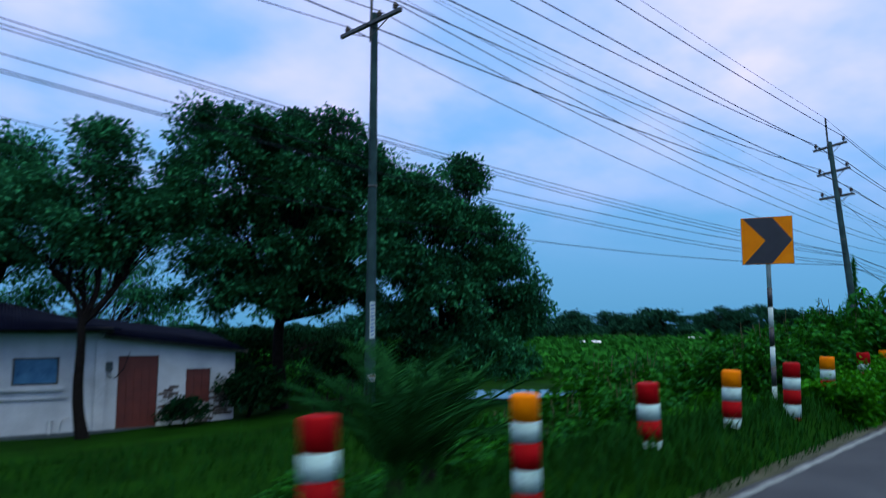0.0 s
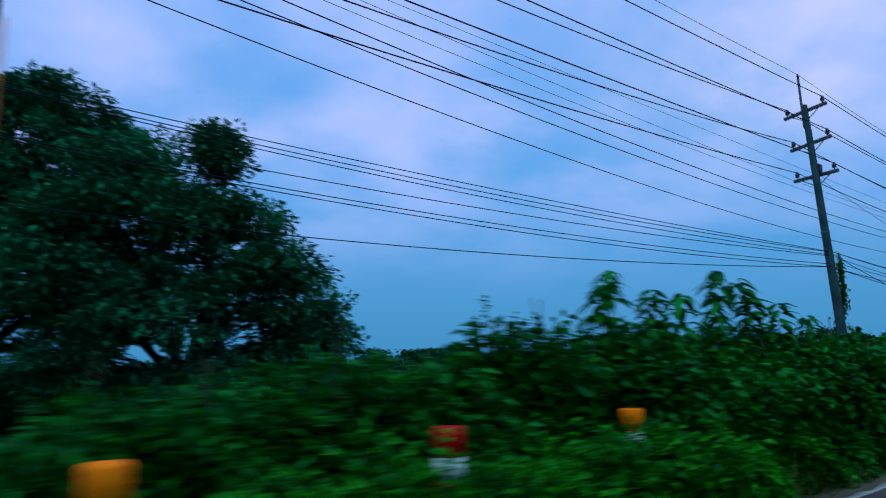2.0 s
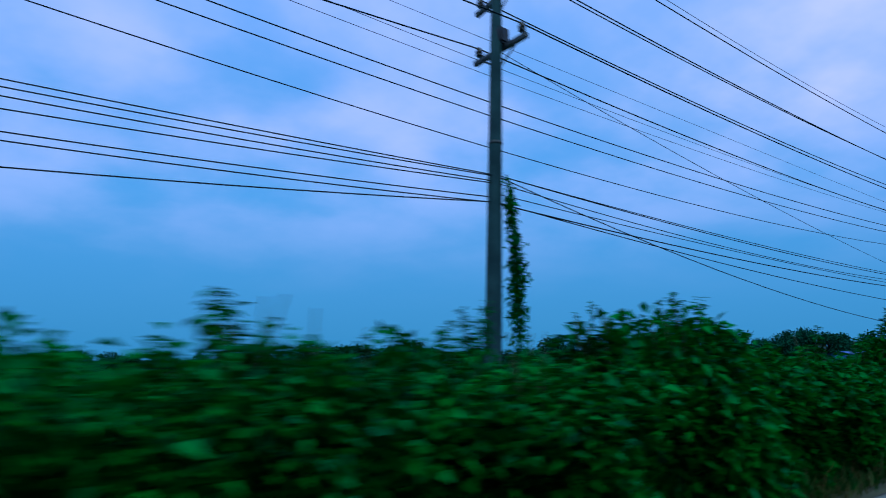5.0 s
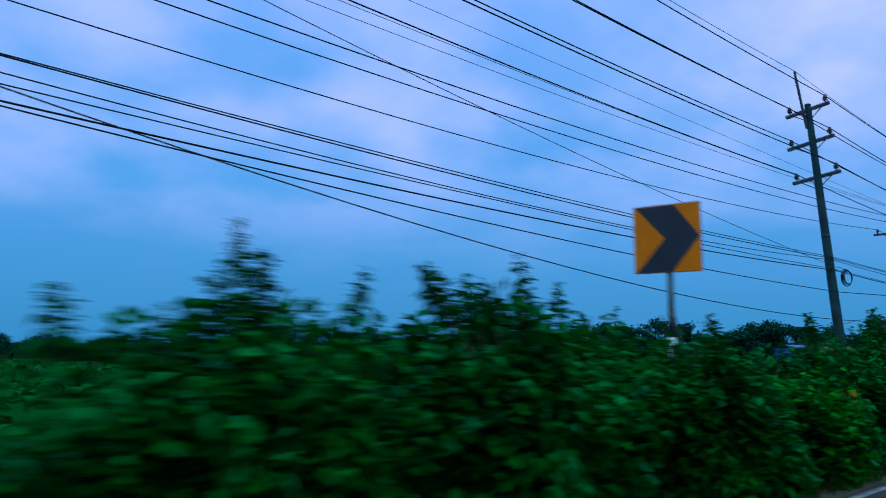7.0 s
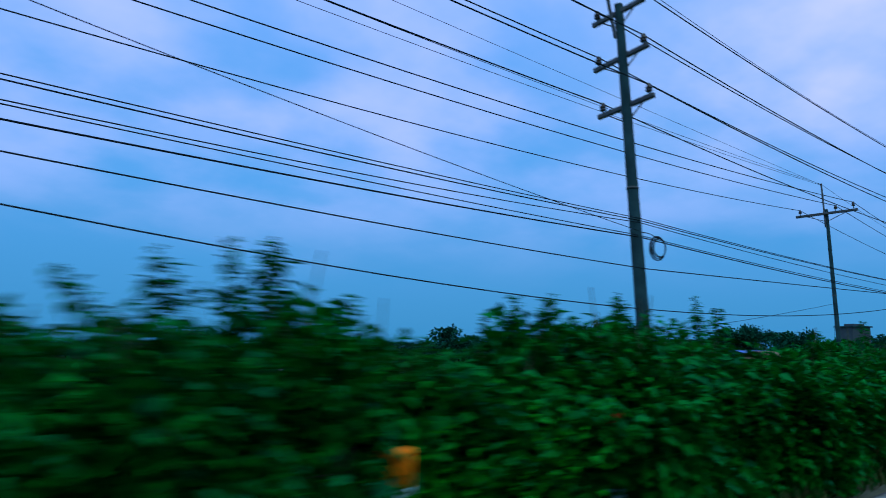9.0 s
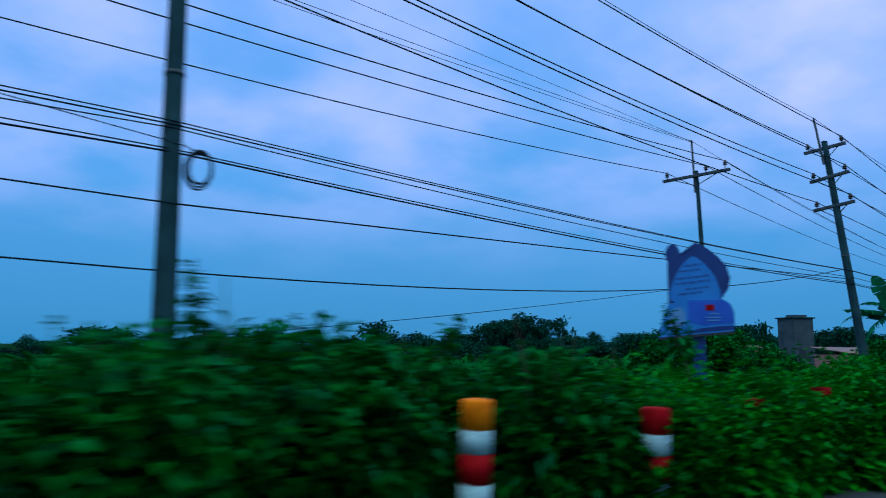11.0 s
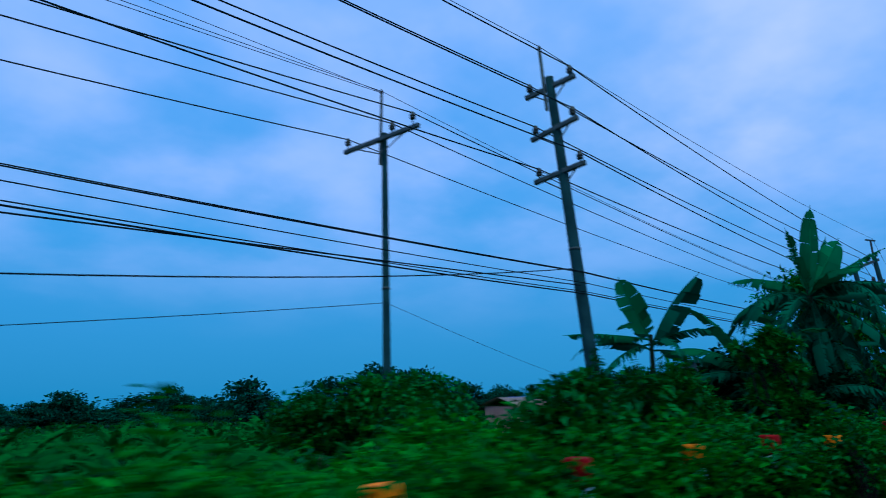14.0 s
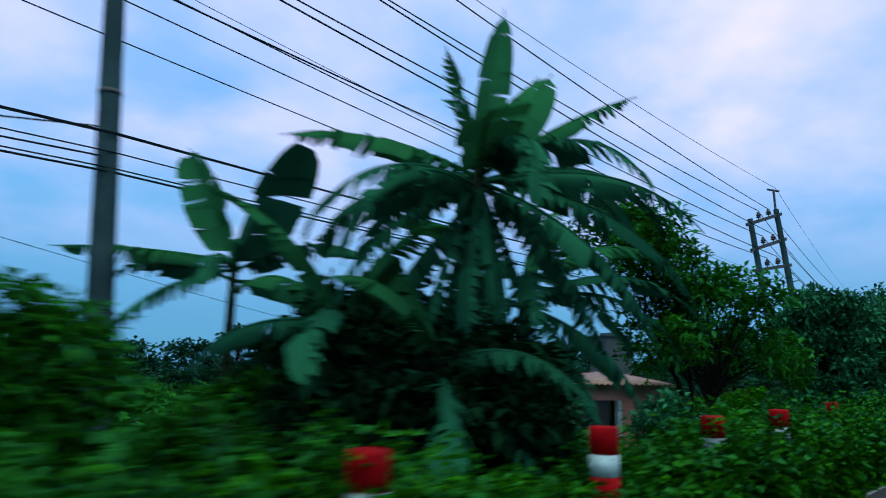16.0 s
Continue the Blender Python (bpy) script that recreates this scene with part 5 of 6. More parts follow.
post_rng = random.Random(5)
for px, py, ptop, pc in POSTS:
    guard_post(px, py, ptop, pc, (post_rng.gauss(0, 0.02), post_rng.gauss(0, 0.02)))


def chevron_sign(x, y, tl, tr, low, high, pole_foot, turn_label):
    """A square plate with a pointed black band, on a banded pole; tl and tr are the plate's upper corners in plan."""
    a, b = Vector((*tl, 0)), Vector((*tr, 0))
    w, mid = (b - a).length, (a + b) / 2
    yaw = math.atan2(b.y - a.y, b.x - a.x)
    root = thing("chevron_sign", Matrix.LocRotScale((mid.x, mid.y, 0), Euler((0, 0, yaw)), (1, 1, 1)), turn_label, "road sign", "curve chevron signs")
    h, cz = high - low, (low + high) / 2
    part("plate", slab("plate", (w, 0.006, h), STEEL, 0.002, (0, 0.006, cz)), root, "folded steel backing plate")
    part("yellow_face", slab("yellow_face", (w - 0.012, 0.004, h - 0.012), SIGN_YELLOW, 0.001, (0, 0.0, cz)), root, "amber reflective face")
    p = w / 2 - 0.012
    q = h / 2 - 0.012
    band = [(-p + 0.02, q), (0.09, q), (p, 0.0), (0.06, -q), (-p + 0.02, -q), (-0.02, 0.0)]
    front = [(u, -0.0045, cz + s) for u, s in band]
    back = [(u, -0.0015, cz + s) for u, s in band]
    n = len(band)
    faces = [(5, 0, 1, 2), (5, 2, 3, 4), (11, 8, 7, 6), (11, 10, 9, 8)] + [(i, i + n, (i + 1) % n + n, (i + 1) % n) for i in range(n)]
    part("black_chevron", geo("black_chevron", front + back, faces, SIGN_BLACK), root, "black chevron pointing along the road")
    for s in (-0.18, 0.18):
        part("bracket", slab("bracket", (0.16, 0.03, 0.035), STEEL, 0.004, (0, 0.024, cz + s)), root)
    foot = Matrix.Translation((0, 0.075, 0))
    z, k, bottom = low + h * 0.92, 0, pole_foot
    first = low - 0.37
    part("pole", lathe("pole", [(0.036, first), (0.036, z)], POLE_WHITE, 12), root, "pole top painted pale grey", foot)
    z = first
    while z > bottom:
        d = min(0.31, z - bottom)
        part("painted_band", lathe("painted_band", [(0.038, z - d), (0.038, z)], (BLACK, POLE_WHITE)[k % 2], 12), root, "", foot)
        z -= d
        k += 1


chevron_sign(0, 0, (11.30, 4.61), (11.55, 3.90), 2.44, 3.20, -0.15, "amber and black chevron sign on a banded pole")
chevron_sign(0, 0, (45.42, 5.32), (45.60, 4.62), 2.24, 2.98, -0.15, "amber and black chevron sign above the shrubs")


def blue_board():
    """A shaped advertising board: a flame-like upper panel with a small lobe beside it, on a lower panel."""
    a, b = Vector((69.28, 6.42, 0)), Vector((69.72, 5.58, 0))
    yaw = math.atan2(b.y - a.y, b.x - a.x)
    mid = (a + b) / 2
    root = thing("shaped_signboard", Matrix.LocRotScale((mid.x, mid.y, 0), Euler((0, 0, yaw)), (1, 1, 1)), "blue flame-shaped signboard on a blue post in the weeds", "signboard")

    def panel(name, outline, y0, y1, m, label=""):
        n = len(outline)
        v = [(u, y0, z) for u, z in outline] + [(u, y1, z) for u, z in outline]
        f = [tuple(range(n)), tuple(range(2 * n - 1, n - 1, -1))] + [(i, (i + 1) % n, (i + 1) % n + n, i + n) for i in range(n)]
        bm = bmesh.new()
        bv = [bm.verts.new(q) for q in v]
        for g in f:
            bm.faces.new([bv[i] for i in g])
        bmesh.ops.triangulate(bm, faces=[g for g in bm.faces if len(g.verts) > 4])
        part(name, bm_mesh(name, bm, m), root, label)

    low = 1.64

    def at(points):
        return [(u, low + z) for u, z in points]

    def curve(points, n=5):
        """A smooth closed outline through the points."""
        p, out = np.array(points, float), []
        for k in range(len(p)):
            a, b, c, d = p[k - 1], p[k], p[(k + 1) % len(p)], p[(k + 2) % len(p)]
            for t in np.arange(n) / n:
                out.append(tuple(0.5 * (2 * b + (c - a) * t + (2 * a - 5 * b + 4 * c - d) * t * t + (3 * b - a - 3 * c + d) * t ** 3)))
        return out

    right = [(0.017, 1.28), (0.11, 1.235), (0.19, 1.18), (0.32, 1.06), (0.42, 0.92), (0.46, 0.77), (0.43, 0.62), (0.33, 0.475)]
    left = [(-0.36, 0.42), (-0.36, 0.7), (-0.355, 1.0), (-0.30, 1.06), (-0.18, 1.10), (-0.07, 1.14)]
    panel("upper_panel", at(right + left), 0.0, 0.04, BLUE_DARK, "deep blue pointed panel")
    panel("inner_panel", at(curve([(0.0, 1.08), (0.18, 0.92), (0.29, 0.72), (0.31, 0.47), (0.0, 0.46), (-0.32, 0.47), (-0.28, 0.74), (-0.15, 0.97)])), -0.006, -0.001, BLUE_MID, "paler blue field with lettering")
    panel("round_lobe", at([(-0.28 + 0.10 * math.cos(t), 1.12 + 0.145 * math.sin(t)) for t in np.linspace(0, 2 * math.pi, 20)[:-1]]), -0.004, 0.038, BLUE_DARK, "small deep blue lobe")
    base = [(-0.49, -0.05), (0.47, 0.04), (0.49, 0.14), (0.49, 0.30), (0.45, 0.41), (0.36, 0.475), (-0.10, 0.475), (-0.36, 0.42), (-0.42, 0.30), (-0.46, 0.15)]
    panel("lower_panel", at(base), -0.012, 0.03, BLUE_MID, "lower blue panel")
    panel("lower_blue_field", at([(-0.10, 0.17), (0.10, 0.12), (0.48, 0.16), (0.48, 0.30), (0.44, 0.40), (0.35, 0.465), (-0.10, 0.465)]), -0.017, -0.013, BLUE_ROYAL, "royal blue field")
    panel("dark_sweep", at([(-0.25, 0.0), (0.46, 0.065), (0.48, 0.12), (0.30, 0.11), (0.05, 0.08)]), -0.017, -0.013, BLUE_DARK, "deep blue sweep")
    panel("pale_picture", at(curve([(-0.36, 0.12), (-0.22, 0.08), (-0.14, 0.2), (-0.18, 0.36), (-0.30, 0.34)], 3)), -0.017, -0.013, PALE, "washed-out pale picture")
    panel("red_badge", at([(0.13, 0.325), (0.24, 0.325), (0.24, 0.405), (0.13, 0.405)]), -0.022, -0.018, RED, "small red badge")
    panel("bottom_rail", at([(-0.50, -0.082), (0.48, 0.01), (0.48, 0.044), (-0.50, -0.048)]), -0.02, 0.045, BLACK, "black lower rail")
    rows = ((-0.14, 0.10, 0.95), (-0.20, 0.08, 0.88), (-0.24, 0.22, 0.78), (-0.26, 0.20, 0.71), (-0.12, 0.18, 0.62), (-0.22, 0.10, 0.56))
    rr = random.Random(9)
    for u0, u1, z in rows:
        x0 = u0
        while x0 < u1 - 0.03:
            x1 = min(u1, x0 + rr.uniform(0.05, 0.13))
            z0, z1 = z + 0.10 * x0, z + 0.10 * x1
            panel("lettering_bar", at([(x0, z0), (x1, z1), (x1, z1 + 0.026), (x0, z0 + 0.026)]), -0.0095, -0.0065, BLUE_TEXT)
            x0 = x1 + 0.02
    for u0, u1, z in ((0.16, 0.30, 0.27), (0.12, 0.32, 0.22), (0.14, 0.30, 0.18)):
        panel("lettering_bar", at([(u0, z), (u1, z), (u1, z + 0.02), (u0, z + 0.02)]), -0.0245, -0.0185, PALE)
    part("post", slab("post", (0.17, 0.06, 2.6), BLUE_DARK, 0.008, (0.02, 0.07, 0.85)), root, "flat blue post")


blue_board()


# ---- poles and lines ----
def insulator(root, at, s=1.0):
    prof = [(0.016, -0.10), (0.016, 0.02), (0.075, 0.03), (0.085, 0.06), (0.045, 0.085), (0.08, 0.10), (0.085, 0.13), (0.05, 0.16), (0.06, 0.19), (0.035, 0.23)]
    part("insulator", lathe("insulator", [(r * s, z * s) for r, z in prof], CERAMIC, 12), root, "dark glazed pin insulator", Matrix.Translation(at))


def beam(name, a, b, w, h, material):
    """A square bar from a to b."""
    a, b = Vector(a), Vector(b)
    d = b - a
    bm = bmesh.new()
    bmesh.ops.create_cube(bm, size=1)
    bmesh.ops.transform(bm, matrix=Matrix.Translation((a + b) / 2) @ d.to_track_quat("X", "Z").to_matrix().to_4x4() @ Matrix.Diagonal((d.length, w, h, 1)), verts=bm.verts)
    bmesh.ops.bevel(bm, geom=bm.edges[:], offset=min(w, h) * 0.12, segments=1, affect="EDGES")
    return bm_mesh(name, bm, material)


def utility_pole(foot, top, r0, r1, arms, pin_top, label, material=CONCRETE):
    """foot and top: ends of the shaft's axis. arms: (left end, right end, insulator places). Parts are given in the world and laid under the foot."""
    root = thing("utility_pole", Matrix.Translation(foot), label, "utility pole", "roadside power line poles")
    o = Vector(foot)
    foot, top = Vector(foot), Vector(top)
    n = 10
    pts = [foot + (top - foot) * (i / (n - 1)) - o for i in range(n)]
    part("shaft", tubes("shaft", [([tuple(p) for p in pts], np.linspace(r0, r1, n))], material, 16), root, "tapered grey concrete shaft")
    part("shaft_cap", lathe("shaft_cap", [(r1 * 1.02, -0.02), (r1 * 1.02, 0.01), (r1 * 0.5, 0.035)], material, 16), root, "", Matrix.Translation(top - o))
    if pin_top is not None:
        side = Vector((-0.12, 0.02, 0))
        part("top_pin", beam("top_pin", top + side - o - Vector((0, 0, 0.9)), Vector(pin_top) - o, 0.075, 0.06, STEEL), root, "steel channel carrying the earth wire")
        insulator(root, Vector(pin_top) - o, 0.6)
    axis = (top - foot).normalized()
    for l, r, ins in arms:
        l, r = Vector(l) - o, Vector(r) - o
        part("cross_arm", beam("cross_arm", l, r, 0.11, 0.12, STEEL), root, "steel cross arm")
        mid = (l + r) / 2
        for e, k in ((l, 0.72), (r, 0.72)):
            q = mid + (e - mid) * k
            zc = mid + axis * -0.42
            part("brace", beam("brace", q, (zc.x, zc.y, zc.z), 0.03, 0.03, STEEL), root, "thin steel brace")
        for p in ins:
            insulator(root, Vector(p) - o)
    for z in (0.56,):
        p = foot + (top - foot) * z - o
        part("band", lathe("band", [(r0 + (r1 - r0) * z + 0.012, -0.03), (r0 + (r1 - r0) * z + 0.012, 0.03)], STEEL, 16), root, "steel band", Matrix.Translation(p))
    return root


def three_arm_pole(foot, top, rows, pin, label, r0=0.17, r1=0.105):
    """rows: (left insulator, right insulator); the arm runs just below them."""
    arms = []
    for l, r in rows:
        l, r = Vector(l), Vector(r)
        d = (r - l).normalized()
        dz = Vector((0, 0, -0.10))
        arms.append((l - d * 0.14 + dz, r + d * 0.14 + dz, (l, r)))
    return utility_pole(foot, top, r0, r1, arms, pin, label)


P2_ROWS = (((37.56, 11.37, 10.40), (37.70, 10.13, 10.62)), ((37.52, 11.24, 9.10), (37.46, 9.99, 9.27)), ((37.38, 11.15, 7.87), (37.40, 9.86, 7.96)))
P3_ROWS = (((63.72, 11.52, 9.75), (63.84, 10.36, 9.94)), ((63.80, 11.56, 8.58), (63.88, 10.29, 8.77)), ((63.80, 11.45, 7.33), (63.88, 10.17, 7.49)))
P5_ROWS = (((88.18, 11.67, 9.07), (88.28, 10.50, 9.19)), ((88.15, 11.52, 7.90), (88.19, 10.42, 8.06)), ((88.14, 11.46, 6.78), (88.24, 10.32, 6.93)))
T_ROW = ((85.98, 16.42, 8.46), (86.30, 14.87, 8.54), (86.34, 14.08, 8.60))
P1_ROW = ((12.42, 16.90, 10.50), (12.50, 15.45, 10.56), (12.52, 14.75, 10.58))

three_arm_pole((36.05, 9.5, -0.75), (37.6, 10.75, 10.62), P2_ROWS, (37.52, 10.84, 11.74), "leaning concrete power pole with three cross arms")
part("fuse_box", slab("fuse_box", (0.28, 0.30, 0.34), BLACK, 0.04, (37.33 - 36.05, 10.42 - 9.5, 8.05 + 0.75)), bpy.data.objects["utility_pole"], "dark rounded box at the lowest arm")
three_arm_pole((63.75, 10.2, -0.75), (63.80, 10.93, 9.95), P3_ROWS, (63.3, 11.08, 10.97), "concrete power pole with three cross arms and a cable coil")
three_arm_pole((88.37, 10.1, -0.75), (88.22, 11.08, 9.28), P5_ROWS, (88.35, 11.44, 10.21), "leaning concrete power pole with three cross arms")


def single_arm_pole(foot, top, row, arm, pin, label, r0=0.15, r1=0.085):
    return utility_pole(foot, top, r0, r1, [(arm[0], arm[1], row)], pin, label)


single_arm_pole((86.29, 14.98, -1.1), (86.42, 15.35, 8.62), T_ROW, ((86.05, 16.67, 8.36), (86.42, 13.92, 8.44)), (86.46, 15.53, 9.86), "slim power pole with one cross arm above bushes", 0.12, 0.075)
yard_pole = single_arm_pole((12.63, 15.85, -1.15), (12.5, 15.68, 10.75), P1_ROW, ((12.29, 17.05, 10.38), (12.4, 14.35, 10.42)), (12.45, 15.75, 12.2), "tall concrete power pole in the yard with pasted notices", 0.165, 0.10)
# pasted notices on the shaft that faces the road
facing = Matrix.Rotation(radians(-25), 4, "Z")
tall_notice = part("notice", slab("notice", (0.15, 0.008, 1.05), POLE_WHITE, 0.002, (0, -0.206, 2.78)), yard_pole, "narrow pale paper notice", facing)
for k in range(9):
    part("lettering_bar", slab("lettering_bar", (0.07 + 0.03 * (k * 7 % 3) / 2, 0.004, 0.05), BLUE_TEXT, 0, (0, -0.2115, 2.36 + k * 0.105)), tall_notice)
square_notice = part("notice", slab("notice", (0.22, 0.008, 0.19), POLE_WHITE, 0.002, (0, -0.188, 1.15)), yard_pole, "small square paper notice", facing)
part("lettering_bar", slab("lettering_bar", (0.15, 0.004, 0.03), RED, 0, (0, -0.1935, 1.19)), square_notice)
part("lettering_bar", slab("lettering_bar", (0.12, 0.004, 0.025), BLUE_TEXT, 0, (0, -0.1935, 1.12)), square_notice)


def h_frame():
    """Two leaning poles with three sloping beams between them, bearing dark insulators."""
    o = Vector((115.0, 12.2, -0.9))
    root = thing("twin_pole_frame", Matrix.Translation(o), "twin leaning concrete poles joined by steel beams with insulators", "utility pole")
    a0, a1 = Vector((115.12, 11.58, -0.9)) - o, Vector((114.81, 12.46, 8.05)) - o
    b0, b1 = Vector((116.41, 10.87, -0.9)) - o, Vector((116.08, 11.82, 8.60)) - o
    for p, q in ((a0, a1), (b0, b1)):
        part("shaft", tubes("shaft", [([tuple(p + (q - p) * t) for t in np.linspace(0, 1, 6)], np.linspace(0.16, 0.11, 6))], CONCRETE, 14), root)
    part("top_pin", beam("top_pin", b1 - Vector((0, 0, 0.3)), b1 + Vector((0, 0.04, 0.85)), 0.09, 0.08, STEEL), root)
    part("top_arm", beam("top_arm", b1 + Vector((-0.3, 0.2, 0.86)), b1 + Vector((0.2, -0.12, 0.82)), 0.08, 0.07, STEEL), root)
    for za, zb in ((7.86, 8.34), (6.76, 7.24), (5.87, 6.14)):
        a = a0 + (a1 - a0) * ((za + 0.9) / (a1.z - a0.z))
        b = b0 + (b1 - b0) * ((zb + 0.9) / (b1.z - b0.z))
        d = (b - a).normalized()
        part("beam", beam("beam", a - d * 0.25, b + d * 0.25, 0.12, 0.14, STEEL), root)
        for k in (0.3, 0.68):
            insulator(root, a + (b - a) * k + Vector((0, 0, 0.1)), 1.25)
    part("brace", beam("brace", a0 + (a1 - a0) * 0.70, b0 + (b1 - b0) * 0.61, 0.09, 0.09, STEEL), root, "diagonal steel brace")
    return root


h_frame()


def line(a, b, sag, radius=0.010, material=WIRE, name="overhead_wire", label="thin bare overhead wire between the power poles", n=26):
    a, b = np.array(a, float), np.array(b, float)
    t = np.linspace(0, 1, n)[:, None]
    pts = a + (b - a) * t
    pts[:, 2] -= sag * 4 * t[:, 0] * (1 - t[:, 0])
    tagged(new(name, tubes(name, [(pts, radius)], material, 5)), label, "wire", "overhead wires")


def lines():
    up = Vector((0, 0, 0.2))
    # the six-wire line beside the road
    before = [((-14.0, 10.55, 10.5), (-14.0, 9.3, 10.7)), ((-14.0, 10.45, 9.2), (-14.0, 9.2, 9.4)), ((-14.0, 10.4, 7.95), (-14.0, 9.1, 8.1))]
    after = [((115.2, 12.25, 8.25), (115.68, 12.03, 8.4)), ((115.24, 12.16, 7.15), (115.71, 11.93, 7.3)), ((115.26, 12.07, 6.22), (115.74, 11.82, 6.32))]
    beyond = [((165.0, 22, 9.2), (166.0, 21, 9.2)), ((165.0, 22, 8.2), (166.0, 21, 8.2)), ((165.0, 22, 7.2), (166.0, 21, 7.2))]
    chain = (before, P2_ROWS, P3_ROWS, P5_ROWS, after, beyond)
    slack = {0: ((0.85, 0.42), (1.0, 0.40), (0.60, 0.27)), 3: ((0.25, 0.25),) * 3, 4: ((0.6, 0.6),) * 3}
    for span in range(5):
        for r in range(3):
            for s in range(2):
                sag = slack[span][r][s] if span in slack else 0.22
                line(Vector(chain[span][r][s]) + up, Vector(chain[span + 1][r][s]) + up, sag, 0.016)
    tops = ((-14.0, 9.9, 11.9), (37.52, 10.84, 11.86), (63.3, 11.08, 11.1), (88.35, 11.44, 10.32), (116.2, 11.8, 9.55), (166, 21.5, 10.4))
    for k in range(5):
        line(tops[k], tops[k + 1], 0.3, 0.009, label="thin earth wire along the pole tops")
    # the three-wire line, set farther back
    west = ((-30, 17.6, 10.6), (-30, 16.2, 10.7), (-30, 15.5, 10.7))
    east = ((150, 24, 9.2), (150, 22.6, 9.2), (150, 21.8, 9.2))
    for a, b, c, d, sag in zip(west, P1_ROW, T_ROW, east, (1.70, 1.44, 1.46)):
        line(a, Vector(b) + up, 0.5, 0.016)
        line(Vector(b) + up, Vector(c) + up, sag, 0.017, n=40)
        line(Vector(c) + up, d, 0.5, 0.016, n=34)
    line((12.45, 15.75, 12.25), (86.46, 15.53, 9.92), 0.06, 0.008, label="thin taut wire along the pole tops", n=40)
    line((12.45, 15.75, 11.75), (86.46, 15.53, 9.9), 0.95, 0.009, label="thin wire below the pole tops", n=40)
    line((-30, 16.5, 12.0), (12.45, 15.75, 12.25), 0.4, 0.009, label="thin earth wire along the pole tops")
    line((12.45, 15.75, 12.25), (86.46, 15.53, 9.95), 0.9, 0.009, label="thin earth wire along the pole tops", n=40)
    line((86.46, 15.53, 9.95), (150, 23, 10.2), 0.7, 0.009, label="thin earth wire along the pole tops", n=34)
    # communication cables lower down
    text = "black communication cable slung between the poles"
    for z0, z1, z2, sag in ((9.6, 7.08, 4.92, 0.19), (9.4, 6.98, 4.90, 0.27), (9.2, 6.93, 4.80, 0.33), (9.0, 6.30, 4.76, 0.28), (8.65, 5.98, 4.48, 0.33), (8.6, 5.92, 4.38, 0.38)):
        line((-25, 16.4, z0), (12.5, 15.7, z1), 0.1, 0.013, CABLE, "overhead_cable", text)
        line((12.5, 15.7, z1), (36.85, 10.05, z2), sag, 0.012, CABLE, "overhead_cable", text)
    line((-25, 16.2, 7.65), (12.55, 15.7, 5.0), 0.1, 0.008, CABLE, "overhead_cable", text)
    line((-25, 16.2, 6.9), (12.55, 15.7, 4.6), 0.1, 0.012, CABLE, "overhead_cable", text)
    line((12.55, 15.7, 4.6), (36.8, 10.0, 4.38), 0.34, 0.013, CABLE, "overhead_cable", text)
    for z0, z1, z2, s1, s2, r in ((4.90, 4.5, 4.30, 0.20, 0.15, 0.010), (4.90, 4.45, 4.28, 0.24, 0.14, 0.012), (4.74, 4.40, 4.05, 0.38, 0.17, 0.010), (4.53, 4.10, 3.85, 0.17, 0.16, 0.010), (4.34, 4.06, 3.80, 0.24, 0.17, 0.015)):
        line((36.85, 10.0, z0), (63.75, 10.42, z1), s1, r, CABLE, "overhead_cable", text)
        line((63.75, 10.42, z1), (88.3, 10.42, z2), s2, r, CABLE, "overhead_cable", text)
        line((88.3, 10.42, z2), (114.8, 12.4, z2 + 0.5), s2, r, CABLE, "overhead_cable", text)
    line((37.35, 10.4, 7.7), (63.75, 10.42, 4.2), 0.3, 0.008, CABLE, "overhead_cable", "thin service cable sloping down between two poles")
    line((36.85, 10.1, 4.4), (63.8, 10.3, 3.32), 0.25, 0.012, CABLE, "overhead_cable", text, 40)
    line((63.8, 10.3, 3.32), (88.3, 10.5, 4.0), 0.02, 0.013, CABLE, "overhead_cable", text, 40)
    line((36.85, 10.2, 4.98), (88.35, 10.6, 4.42), 2.28, 0.012, CABLE, "overhead_cable", text, 40)
    line((58.0, 15.2, 0.92), (86.38, 15.1, 3.97), 0.25, 0.009, CABLE, "overhead_cable", "thin service cable rising from a stake to a slim pole", 40)
    line((86.4, 15.2, 3.97), (118, 28, 1.6), 0.25, 0.007, CABLE, "overhead_cable", "thin service cable sloping down to a shed")


lines()


def cable_stake():
    root = thing("wooden_stake", Matrix.Translation((58.0, 15.2, at_ground(58.0, 15.2))), "leaning wooden stake carrying a thin service cable", "stake")
    part("post", tubes("post", [(np.array([(0, 0, -0.2), (0.02, 0.01, 1.0), (0.0, 0.0, 2.1)]), np.array([0.05, 0.045, 0.04]))], BARK, 8), root)
    part("cable_tie", lathe("cable_tie", [(0.05, -0.02), (0.05, 0.02)], CABLE, 10), root, "", Matrix.Translation((0, 0, 2.03)))


cable_stake()


def coil():
    rng = np.random.RandomState(4)
    root = thing("cable_coil", Matrix.Translation((64.02, 10.12, 3.80)), "loose coil of black cable hung on a concrete pole", "cable coil")
    for k in range(6):
        t = np.linspace(0, 2 * np.pi, 28)
        r = 0.165 + 0.012 * k
        pts = np.stack([0.72 * r * np.cos(t) + rng.normal(0, 0.008), 0.014 * (k - 3) + 0.45 * r * np.cos(t) * -1, 1.25 * r * np.sin(t) + rng.normal(0, 0.01)], -1)
        part("loop", tubes("loop", [(pts, 0.011)], CABLE, 5), root)
    part("hanger", tubes("hanger", [(np.array([(0, 0, 0.22), (-0.2, 0.1, 0.33), (-0.3, 0.22, 0.36)]), 0.01)], CABLE, 5), root)


